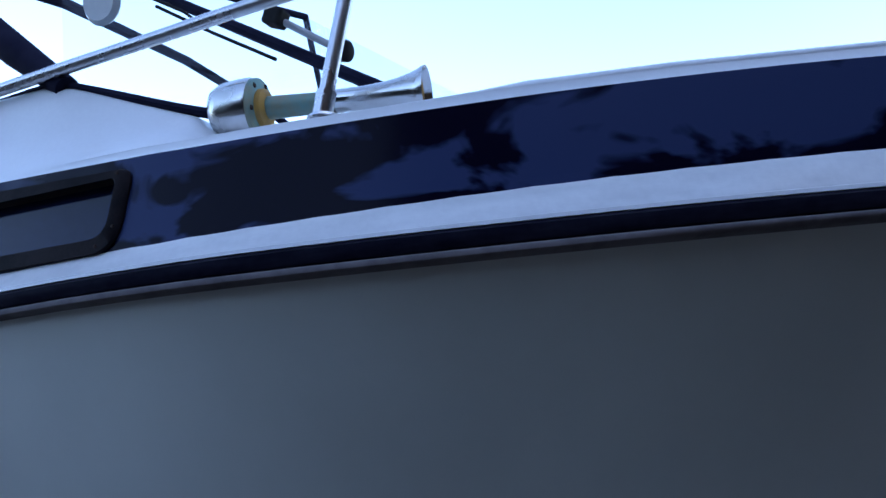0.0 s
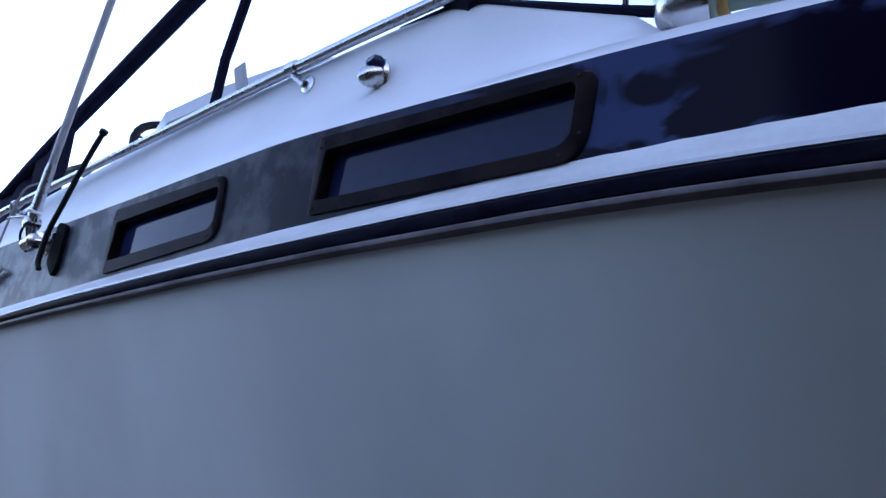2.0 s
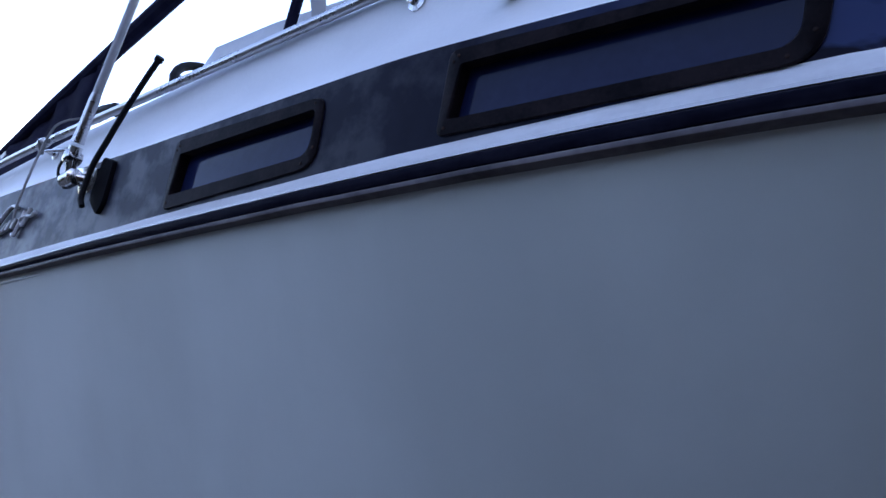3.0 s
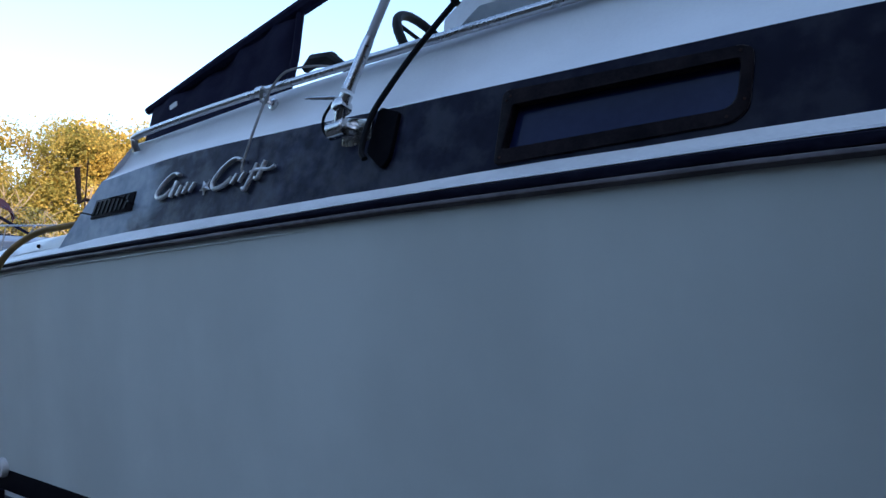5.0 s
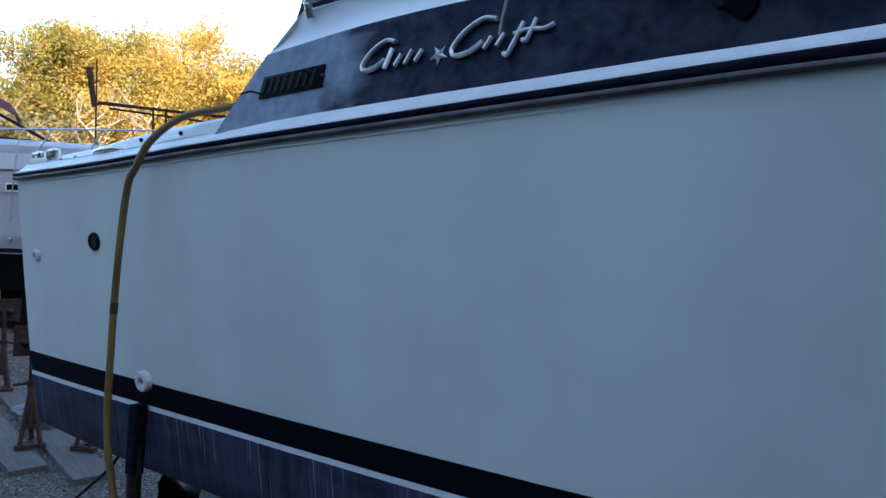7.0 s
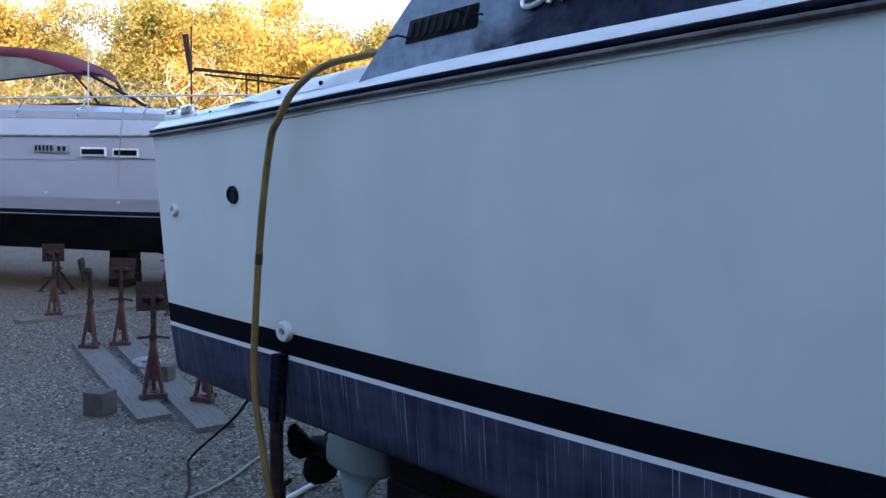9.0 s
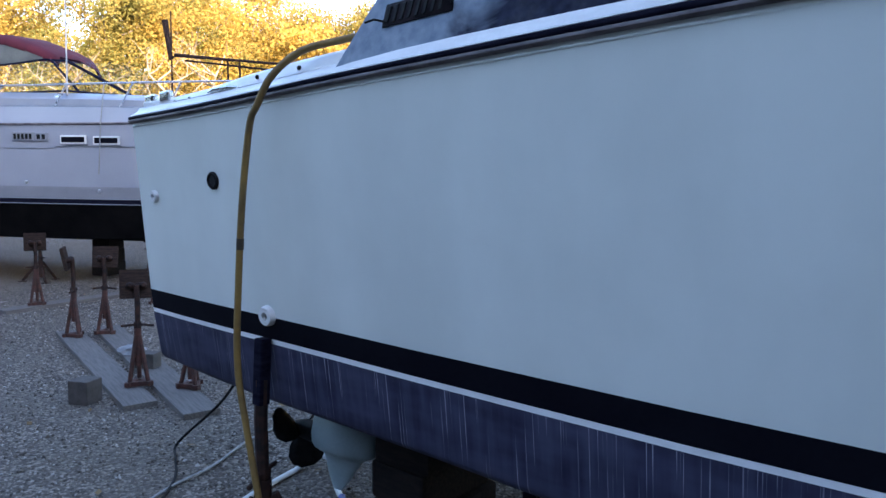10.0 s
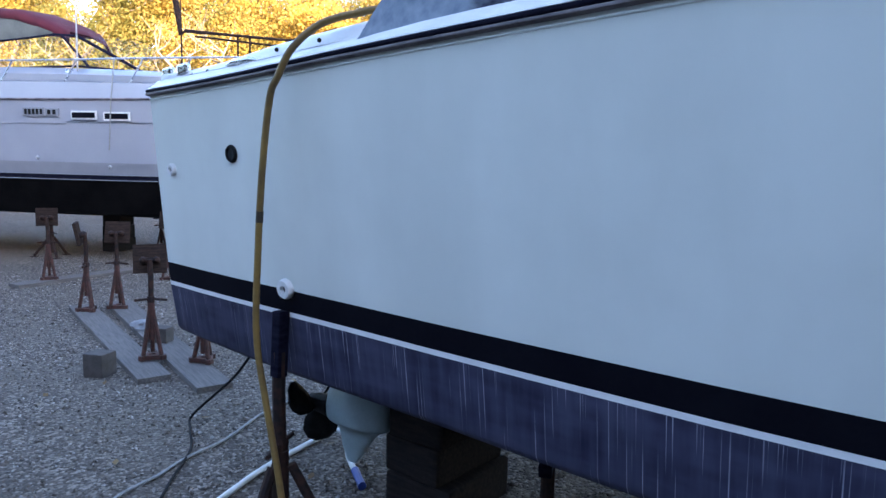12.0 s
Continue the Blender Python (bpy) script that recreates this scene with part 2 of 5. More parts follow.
    gl.operation = "MULTIPLY_ADD"
    gl.inputs[1].default_value, gl.inputs[2].default_value = 0.11, 1.17
    l.new(bloom.outputs[0], gl.inputs[0])
    l.new(gl.outputs[0], b.inputs["IOR"])
    amt = n.new("ShaderNodeMath")
    amt.operation = "MULTIPLY"
    amt.inputs[1].default_value = 0.55
    l.new(bloom.outputs[0], amt.inputs[0])
    l.new(amt.outputs[0], b.inputs["Sheen Weight"])
    b.inputs["Sheen Roughness"].default_value = 0.35
    ro = n.new("ShaderNodeMapRange")
    ro.inputs["To Min"].default_value, ro.inputs["To Max"].default_value = 0.20, 0.34
    l.new(sharp.outputs[0], ro.inputs["Value"])
    rm = n.new("ShaderNodeMix")
    l.new(f1.outputs[0], rm.inputs["Factor"])
    rm.inputs["A"].default_value = 0.36
    l.new(ro.outputs[0], rm.inputs["B"])
    l.new(rm.outputs["Result"], b.inputs["Roughness"])
    return m


def bottom_material():
    """Slate blue antifouling with chalky runs and a lap mark."""
    m = bpy.data.materials.new("streaked_bottom_paint")
    m.use_nodes = True
    n, l = m.node_tree.nodes, m.node_tree.links
    b = n["Principled BSDF"]
    b.inputs["Roughness"].default_value = 0.6
    b.inputs["Specular IOR Level"].default_value = 0.15
    tc = n.new("ShaderNodeTexCoord")
    layers = []
    for scale, stretch, lo, hi in ((3.0, (1, 1, 3.5), 0.35, 0.7), (150, (1, 0.0, 0.008), 0.605, 0.650), (4.0, (1, 0.0, 0.5), 0.40, 0.54), (24, (1, 0.3, 0.10), 0.35, 0.75)):
        mp = n.new("ShaderNodeMapping")
        mp.inputs["Scale"].default_value = stretch
        l.new(tc.outputs["Object"], mp.inputs["Vector"])
        t = n.new("ShaderNodeTexNoise")
        t.inputs["Scale"].default_value, t.inputs["Detail"].default_value = scale, 3
        l.new(mp.outputs[0], t.inputs["Vector"])
        r = n.new("ShaderNodeMapRange")
        r.inputs["From Min"].default_value, r.inputs["From Max"].default_value = lo, hi
        l.new(t.outputs["Fac"], r.inputs["Value"])
        layers.append(r.outputs[0])
    base = n.new("ShaderNodeMix")
    base.data_type = "RGBA"
    base.inputs["A"].default_value, base.inputs["B"].default_value = (0.019, 0.019, 0.043, 1), (0.055, 0.055, 0.100, 1)
    l.new(layers[0], base.inputs["Factor"])
    grime = n.new("ShaderNodeMix")
    grime.data_type = "RGBA"
    grime.inputs["B"].default_value = (0.095, 0.10, 0.155, 1)
    gf = n.new("ShaderNodeMath")
    gf.operation = "MULTIPLY"
    gf.inputs[1].default_value = 0.45
    l.new(layers[3], gf.inputs[0])
    l.new(gf.outputs[0], grime.inputs["Factor"])
    l.new(base.outputs["Result"], grime.inputs["A"])
    runs = n.new("ShaderNodeMix")
    runs.data_type = "RGBA"
    runs.inputs["B"].default_value = (0.32, 0.34, 0.42, 1)
    rf = n.new("ShaderNodeMath")
    rf.operation = "MULTIPLY"
    l.new(layers[1], rf.inputs[0])
    l.new(layers[2], rf.inputs[1])
    l.new(rf.outputs[0], runs.inputs["Factor"])
    l.new(grime.outputs["Result"], runs.inputs["A"])
    l.new(runs.outputs["Result"], b.inputs["Base Color"])
    return m


def gravel_material():
    m = bpy.data.materials.new("yard_gravel")
    m.use_nodes = True
    n, l = m.node_tree.nodes, m.node_tree.links
    b = n["Principled BSDF"]
    b.inputs["Roughness"].default_value = 0.9
    tc = n.new("ShaderNodeTexCoord")
    vor = n.new("ShaderNodeTexVoronoi")
    vor.inputs["Scale"].default_value = 58
    l.new(tc.outputs["Object"], vor.inputs["Vector"])
    big = n.new("ShaderNodeTexNoise")
    big.inputs["Scale"].default_value, big.inputs["Detail"].default_value = 0.9, 6
    l.new(tc.outputs["Object"], big.inputs["Vector"])
    bw = n.new("ShaderNodeSeparateColor")
    l.new(vor.outputs["Color"], bw.inputs[0])
    ramp = n.new("ShaderNodeValToRGB")
    ramp.color_ramp.elements[0].color, ramp.color_ramp.elements[1].color = (0.046, 0.036, 0.030, 1), (0.29, 0.244, 0.208, 1)
    mid = ramp.color_ramp.elements.new(0.6)
    mid.color = (0.105, 0.084, 0.069, 1)
    l.new(bw.outputs[0], ramp.inputs[0])
    dirt = n.new("ShaderNodeMix")
    dirt.data_type = "RGBA"
    dirt.inputs["B"].default_value = (0.11, 0.09, 0.072, 1)
    mr = n.new("ShaderNodeMapRange")
    mr.inputs["From Min"].default_value, mr.inputs["From Max"].default_value, mr.inputs["To Max"].default_value = 0.42, 0.7, 0.75
    l.new(big.outputs["Fac"], mr.inputs["Value"])
    l.new(mr.outputs[0], dirt.inputs["Factor"])
    l.new(ramp.outputs[0], dirt.inputs["A"])
    l.new(dirt.outputs["Result"], b.inputs["Base Color"])
    bp = n.new("ShaderNodeBump")
    bp.invert = True
    bp.inputs["Strength"].default_value, bp.inputs["Distance"].default_value = 0.9, 0.013
    l.new(vor.outputs["Distance"], bp.inputs["Height"])
    l.new(bp.outputs[0], b.inputs["Normal"])
    return m


def island_material(name, colors, rough=0.9, thin=0.0, tint=0.0):
    """Colour by piece within one mesh; thin leaves let light through."""
    m = bpy.data.materials.new(name)
    m.use_nodes = True
    n, l = m.node_tree.nodes, m.node_tree.links
    b = n["Principled BSDF"]
    b.inputs["Roughness"].default_value = rough
    geo = n.new("ShaderNodeNewGeometry")
    ramp = n.new("ShaderNodeValToRGB")
    els = ramp.color_ramp.elements
    while len(els) < len(colors):
        els.new(0.5)
    for k, c in enumerate(colors):
        els[k].position = k / (len(colors) - 1)
        els[k].color = (*c, 1)
    src = geo.outputs["Random Per Island"]
    if thin:
        tc = n.new("ShaderNodeTexCoord")
        clump = n.new("ShaderNodeTexNoise")
        clump.inputs["Scale"].default_value, clump.inputs["Detail"].default_value = 0.6, 3
        l.new(tc.outputs["Object"], clump.inputs["Vector"])
        spread = n.new("ShaderNodeMapRange")
        spread.inputs["From Min"].default_value, spread.inputs["From Max"].default_value = 0.30, 0.70
        l.new(clump.outputs["Fac"], spread.inputs["Value"])
        blend = n.new("ShaderNodeMix")
        blend.inputs["Factor"].default_value = 0.80
        l.new(src, blend.inputs["A"])
        l.new(spread.outputs[0], blend.inputs["B"])
        src = blend.outputs["Result"]
    if tint:
        info = n.new("ShaderNodeObjectInfo")
        a = n.new("ShaderNodeMath")
        a.operation = "MULTIPLY_ADD"
        a.inputs[1].default_value = tint
        l.new(info.outputs["Random"], a.inputs[0])
        c = n.new("ShaderNodeMath")
        c.operation = "MULTIPLY"
        c.inputs[1].default_value = 1 - tint
        l.new(src, c.inputs[0])
        l.new(c.outputs[0], a.inputs[2])
        src = a.outputs[0]
    l.new(src, ramp.inputs[0])
    l.new(ramp.outputs[0], b.inputs["Base Color"])
    if thin:
        tr = n.new("ShaderNodeBsdfTranslucent")
        l.new(ramp.outputs[0], tr.inputs["Color"])
        mx = n.new("ShaderNodeMixShader")
        mx.inputs[0].default_value = thin
        l.new(b.outputs[0], mx.inputs[1])
        l.new(tr.outputs[0], mx.inputs[2])
        l.new(mx.outputs[0], n["Material Output"].inputs["Surface"])
    return m


def glass_material(name, color):
    """Thin clear sheet: seen straight through, with a slight gloss."""
    m = bpy.data.materials.new(name)
    m.use_nodes = True
    n, l = m.node_tree.nodes, m.node_tree.links
    clear = n.new("ShaderNodeBsdfTransparent")
    clear.inputs["Color"].default_value = (*color, 1)
    gloss = n.new("ShaderNodeBsdfGlossy")
    gloss.inputs["Roughness"].default_value = 0.03
    mx = n.new("ShaderNodeMixShader")
    mx.inputs[0].default_value = 0.05
    l.new(clear.outputs[0], mx.inputs[1])
    l.new(gloss.outputs[0], mx.inputs[2])
    l.new(mx.outputs[0], n["Material Output"].inputs["Surface"])
    return m


M_STRIPE, M_BOTTOM, M_GRAVEL = stripe_material(), bottom_material(), gravel_material()
M_STONE = island_material("loose_stones", [(0.05, 0.042, 0.038), (0.110, 0.090, 0.074), (0.175, 0.150, 0.126), (0.38, 0.35, 0.325)])
M_LITTER = island_material("fallen_leaves", [(0.10, 0.055, 0.025), (0.17, 0.10, 0.035), (0.13, 0.085, 0.045)], 0.8)
M_LEAF = island_material("autumn_leaves", [(0.105, 0.115, 0.036), (0.185, 0.18, 0.045), (0.36, 0.26, 0.065), (0.54, 0.385, 0.085), (0.36, 0.19, 0.06)], 0.7, 0.55, 0.45)
M_GLASS = glass_material("windscreen_glass", (0.93, 0.98, 0.98))
M_TINT = mat("tinted_window_glass", (0.011, 0.016, 0.052), 0.05, color2=(0.02, 0.028, 0.080), scale=5, amount=0.5, spec=0.5)
M_TINT.node_tree.nodes["Principled BSDF"].inputs["IOR"].default_value = 1.25


# ---- mesh helpers ----
def part(name, bm, material, parent=None, label="", smooth=False, edge=35):
    bmesh.ops.recalc_face_normals(bm, faces=bm.faces)
    me = bpy.data.meshes.new(name)
    bm.to_mesh(me)
    bm.free()
    me.materials.append(material)
    if smooth:
        me.shade_smooth()
        me.set_sharp_from_angle(angle=radians(edge))
    ob = new(name, me)
    if parent is not None:
        ob.parent = parent
    return tagged(ob, label)


def thing(name, label, category, group="", kind=""):
    return tagged(new(name), label, category, group, kind)


def grid(rows, bm=None, close=False):
    """A skin over rows of points."""
    bm = bm or bmesh.new()
    vs = [[bm.verts.new(p) for p in r] for r in rows]
    for a, b in zip(vs, vs[1:]):
        n = len(a)
        for k in range(n if close else n - 1):
            bm.faces.new((a[k], a[(k + 1) % n], b[(k + 1) % n], b[k]))
    return bm


def smooth_line(pts, steps=6):
    """Catmull-Rom through the points."""
    p = [Vector(q) for q in pts]
    p = [2 * p[0] - p[1], *p, 2 * p[-1] - p[-2]]
    out = []
    for a, b, c, d in zip(p, p[1:], p[2:], p[3:]):
        for k in range(steps):
            t = k / steps
            out.append(0.5 * (2 * b + (c - a) * t + (2 * a - 5 * b + 4 * c - d) * t * t + (3 * b - a - 3 * c + d) * t ** 3))
    return out + [p[-2]]


def tube(pts, r, n=10, bm=None, caps=True, flat=1.0):
    """A round bar along points; r is one radius or one for each point."""
    bm = bm or bmesh.new()
    pts = [Vector(q) for q in pts]
    rs = r if isinstance(r, (list, tuple)) else [r] * len(pts)
    side, rings = None, []
    for k, q in enumerate(pts):
        d = (pts[min(k + 1, len(pts) - 1)] - pts[max(k - 1, 0)]).normalized()
        if side is None:
            side = d.cross(Vector((0, 0, 1)) if abs(d.z) < 0.9 else Vector((0, 1, 0))).normalized()
        side = (side - d * side.dot(d)).normalized()
        up = d.cross(side)
        rings.append([bm.verts.new(q + rs[k] * (math.cos(a) * side + flat * math.sin(a) * up)) for a in (2 * math.pi * j / n for j in range(n))])
    for a, b in zip(rings, rings[1:]):
        for k in range(n):
            bm.faces.new((a[k], a[(k + 1) % n], b[(k + 1) % n], b[k]))
    if caps:
        bm.faces.new(rings[0])
        bm.faces.new(rings[-1])
    return bm


def lathe(profile, m, n=24, bm=None):
    """Profile of (along, radius) turned about the x axis of m."""
    bm = bm or bmesh.new()
    rings = [[bm.verts.new(m @ Vector((a, r * math.cos(t), r * math.sin(t)))) for t in (2 * math.pi * j / n for j in range(n))] for a, r in profile]
    for a, b in zip(rings, rings[1:]):
        for k in range(n):
            bm.faces.new((a[k], a[(k + 1) % n], b[(k + 1) % n], b[k]))
    bm.faces.new(rings[0])
    bm.faces.new(rings[-1])
    return bm


def box(size, m=None, bevel=0.004, bm=None):
    """A box with eased edges about the origin of m."""
    b2 = bmesh.new()
    bmesh.ops.create_cube(b2, size=1.0)
    bmesh.ops.scale(b2, vec=size, verts=b2.verts)
    if bevel:
        bmesh.ops.bevel(b2, geom=b2.edges[:], offset=min(bevel, 0.4 * min(size)), segments=2, profile=0.6, affect="EDGES")
    bmesh.ops.transform(b2, matrix=m or Matrix(), verts=b2.verts)
    if bm is None:
        return b2
    me = bpy.data.meshes.new("tmp")
    b2.to_mesh(me)
    bm.from_mesh(me)
    bpy.data.meshes.remove(me)
    b2.free()
    return bm


def along(a, b):
    """A pose at a whose x axis runs to b, z kept upward."""
    d = (Vector(b) - Vector(a)).normalized()
    y = Vector((0, 0, 1)).cross(d)
    y = y.normalized() if y.length > 1e-4 else Vector((0, 1, 0))
    z = d.cross(y)
    return Matrix(((d.x, y.x, z.x, a[0]), (d.y, y.y, z.y, a[1]), (d.z, y.z, z.z, a[2]), (0, 0, 0, 1)))


def curve(xs, ys, deg):
    c = np.polyfit(xs, ys, deg)
    return lambda x: float(np.polyval(c, x))


def fair(xs, ys):
    """A faired line through stations, level past its ends."""
    m = np.gradient(np.array(ys, float), np.array(xs, float))

    def at(x):
        x = min(max(x, xs[0]), xs[-1])
        k = min(max(int(np.searchsorted(xs, x)) - 1, 0), len(xs) - 2)
        h = xs[k + 1] - xs[k]
        t = (x - xs[k]) / h
        return float((2 * t ** 3 - 3 * t * t + 1) * ys[k] + (t ** 3 - 2 * t * t + t) * h * m[k] + (3 * t * t - 2 * t ** 3) * ys[k + 1] + (t ** 3 - t * t) * h * m[k + 1])
    return at


# ---- ground, and unseen walls added for shade ----
bm = bmesh.new()
xs = sorted({-900, -400, -200, -120, -70, -40, *range(-24, 13, 2), 20, 40, 90, 200, 900})
ys = sorted({-900, -300, -120, -60, -30, *range(-12, 25, 2), 40, 70, 120, 250, 900})
g = [[(x, y, 0.03 * noise.noise((x * 0.3, y * 0.3, 0)) if math.hypot(x + 14, y - 14) < 16 and (x < -8 or y > 7) else 0.0) for y in ys] for x in xs]
tagged(part("ground", grid(g, bm), M_GRAVEL, smooth=True), "grey-brown crushed gravel of the boat yard", "ground", kind="structure")
# unseen panel, added to block light from the forward hull
bow_blocker = part("wall_near_bow", box((6.8, 0.3, 3.8), pose(8.5, -1.95, 1.9), 0.0), M_BOW_BLOCKER)
tagged(bow_blocker, "unseen dark brown panel added to darken the hull near the bow", "wall", kind="structure")
# added out of view: blocks the sun so boats and gravel lie in shade
sun_blocker_mid = Vector((2, 0, 0)) + SUN_DIR * 13.0
sun_blocker = part("wall_ahead", box((0.4, 44, 11.0), Matrix.Translation((*sun_blocker_mid.xy, 5.5)) @ Matrix.Rotation(math.atan2(SUN_DIR.y, SUN_DIR.x), 4, "Z"), 0.0), M_DARK_BLOCKER)
tagged(sun_blocker, "unseen tall dark wall added to keep the low sun off the yard", "wall", kind="structure")
# added behind the camera to cut low sky light and darken hull reflections
side_blocker = part("wall_behind", box((40, 0.3, 5.0), pose(-14, -9.0, 2.5), 0.0), M_DARK_BLOCKER)
tagged(side_blocker, "unseen long dark wall added to dim the starboard hull side", "wall", kind="structure")

# ---- the cruiser: lines of the hull ----
YC = 1.30          # centreline
XB = 7.4           # bow
sheer = fair([0, 0.6, 1.3, 1.9, 2.6, 3.05, 3.5, 3.9, 4.2, 4.5, 4.8, 5.1, 5.5, 6.2, 7.4], [1.942, 1.966, 2.006, 2.034, 2.066, 2.084, 2.097, 2.108, 2.112, 2.113, 2.109, 2.103, 2.098, 2.096, 2.11])
rail_h = lambda x: float(np.interp(x, [0, 1.5, 2.5, 3.2, 6], [0.016, 0.019, 0.022, 0.026, 0.031]))
rub_y0 = curve([0, 1.1, 2.5, 3.5, 4.5, 5.4], [-0.085, -0.13, -0.165, -0.183, -0.195, -0.185], 3)
boot_y0 = curve([0, 0.7, 1.4, 2.3, 3.0, 3.6, 4.2, 4.8, 5.4], [0.0, -0.012, -0.022, -0.032, -0.025, 0.02, 0.14, 0.33, 0.58], 5)
CHX, CHZ = [0, 0.7, 1.7, 2.1, 3.5, 4.6, 5.8, 6.8], [0.85, 0.815, 0.80, 0.79, 0.78, 0.83, 1.0, 1.3]


def rub_y(x):
    y = rub_y0(min(x, 4.7))
    return y if x <= 4.7 else y + (YC - y) * ((x - 4.7) / (XB - 4.7)) ** 1.8


def boot_y(x):
    y = boot_y0(min(x, 5.2))
    return y if x <= 5.2 else y + (YC - y) * min(1.0, (x - 5.2) / (XB - 5.8)) ** 1.3


def chine_z(x):
    return float(np.interp(x, CHX, CHZ))


STX = [-0.02, 0.25, 0.5, 0.8, 1.2, 1.6, 2.0, 2.5, 3.0, 3.4, 3.8, 4.2, 4.6, *(4.7 + 0.1 * k for k in range(13)), 6.1, 6.3, 6.5, 6.7, 6.9, 7.05, 7.2, 7.3, 7.36, 7.4]
BLACK_TOP, WHITE_TOP, WHITE_BOT = 1.164, 1.075, 1.056
wl = lambda x: float(np.interp(x, [0, 0.8, 1.6, 3.0], [0.011, 0.0, -0.009, -0.012]))          # the painted lines sink slightly forward


def skin_point(x, z):
    """Starboard topside at height z: a flat flare, hollowed towards the bow."""
    f = (z - 1.08) / (sheer(x) - 1.08)
    hollow = 0.0 if x < 4.5 else 0.16 * min(1.0, (x - 4.5) / 3) * math.sin(math.pi * min(1.0, max(0.0, f)))
    lo, hi = boot_y(x), rub_y(x) + 0.010
    y = lo + (hi - lo) * (f ** 0.92 if f > 0 else f * 0.4) + hollow
    return (x, min(y, YC), z)


def mirrored(rows):
    return [[(x, 2 * YC - y, z) for x, y, z in r] for r in rows]


def pair(name, rows, material, label="", smooth=True, edge=35):
    """The same part on the starboard and the port side."""
    part(name, grid(rows), material, cruiser, label, smooth, edge)
    part(name, grid(mirrored(rows)), material, cruiser, label, smooth, edge)


cruiser = thing("cabin_cruiser", "white cabin cruiser with oxidised navy cabin stripe, propped on stands", "boat")
N = 14
pair("hull_side", [[skin_point(x, BLACK_TOP + wl(x) + (sheer(x) - 0.009 - BLACK_TOP - wl(x)) * k / N) for k in range(N + 1)] for x in STX], M_GEL, "glossy off-white gelcoat hull side")
pair("boot_stripe", [[skin_point(x, WHITE_TOP + wl(x) + (BLACK_TOP - WHITE_TOP) * k / 3) for k in range(4)] for x in STX], M_BLACK, "black boot stripe", True, 35)
pair("waterline_stripe", [[skin_point(x, z + wl(x)) for z in (WHITE_BOT, WHITE_TOP)] for x in STX], M_FLANGE, "thin white waterline stripe", True, 35)


def bottom_row(x):
    y0, zc = boot_y(x), chine_z(x)
    kz = float(np.interp(x, [0, 4.5, 5.6, 6.4, 7.4], [0.52, 0.46, 0.6, 0.95, 1.07]))
    wb = WHITE_BOT + wl(x)
    zc = min(zc, wb - 0.02)
    yc = min(y0 + 0.035 + 0.25 * max(0, x - 5) / 3, YC - 0.001)
    top = skin_point(x, wb)
    wall = [(x, top[1] + (yc - top[1]) * t, wb + (zc - wb) * t) for t in (0, 0.35, 0.7, 0.94)]
    under = [(x, yc + 0.012 + (YC - yc - 0.012) * t, zc - 0.008 + (min(kz, zc) - zc) * t) for t in (0, 0.06, 0.3, 0.6, 0.9, 1.0)]
    return wall + under


pair("bottom", [bottom_row(x) for x in STX if x <= 6.75], M_BOTTOM, "slate blue bottom paint with chalky white runs", True, 50)
# transom
tr = [skin_point(-0.02, z) for z in (sheer(0), 1.7, 1.4, BLACK_TOP + wl(0), WHITE_BOT + wl(0))] + bottom_row(-0.02)[1:]
bm = bmesh.new()
vs = [bm.verts.new(p) for p in tr] + [bm.verts.new((x, 2 * YC - y, z)) for x, y, z in reversed(tr[:-1])]
bm.faces.new(vs)
part("transom", bm, M_GEL, cruiser, "flat off-white transom")
# rub rail: navy band with a grey insert bead
pair("rub_rail", [[(x, rub_y(x) + dy, sheer(x) + dz) for dy, dz in ((0.02, -0.008), (0.001, -0.003), (0.0, 0.001), (-0.007, 0.003), (-0.010, 0.45 * rail_h(x)), (-0.008, 0.8 * rail_h(x)), (0.004, rail_h(x)), (0.02, rail_h(x) + 0.001))] for x in STX], M_NAVY, "dark navy rubber rub rail", True, 50)
pair("rail_insert", [[(x, rub_y(x) + dy, sheer(x) + dz) for dy, dz in ((0.0, 0.001), (-0.009, 0.0), (-0.012, -0.003), (-0.011, -0.009), (0.0, -0.013), (0.02, -0.014))] for x in STX], M_BEAD, "grey vinyl bead under the rub rail", True, 60)

fade = lambda x: float(np.interp(x, [2.5, 3.0], [1.0, -0.6]))
pair("moulding_line", [[(p[0], p[1] + dy, p[2] + dz) for p in [skin_point(x, sheer(x) - 0.027)] for dy, dz in ((0.003, 0.006), (0.002 - 0.0055 * fade(x), 0.003), (0.002 - 0.0065 * fade(x), 0.0), (0.002 - 0.003 * fade(x), -0.004), (0.003, -0.005))] for x in STX if x < 3.1], M_GEL, "fine moulding line below the rub rail", True, 60)
# ---- deck flange, cabin stripe, cabin side ----
stripe_top = fair([1.5, 1.97, 2.5, 3.0, 3.4, 3.8, 4.0, 4.2, 4.4, 4.65, 4.85, 5.05, 5.4, 5.8, 7.4], [2.306, 2.345, 2.357, 2.356, 2.357, 2.361, 2.361, 2.354, 2.345, 2.332, 2.322, 2.318, 2.320, 2.328, 2.34])
stripe_bot = fair([1.27, 1.5, 2.06, 2.55, 2.8, 3.0, 3.35, 3.6, 3.9, 4.2, 4.5, 5.0, 5.4, 5.8, 7.4], [2.050, 2.072, 2.103, 2.122, 2.133, 2.139, 2.155, 2.161, 2.172, 2.176, 2.180, 2.179, 2.183, 2.187, 2.20])
yb = lambda x: rub_y(x) + 0.040
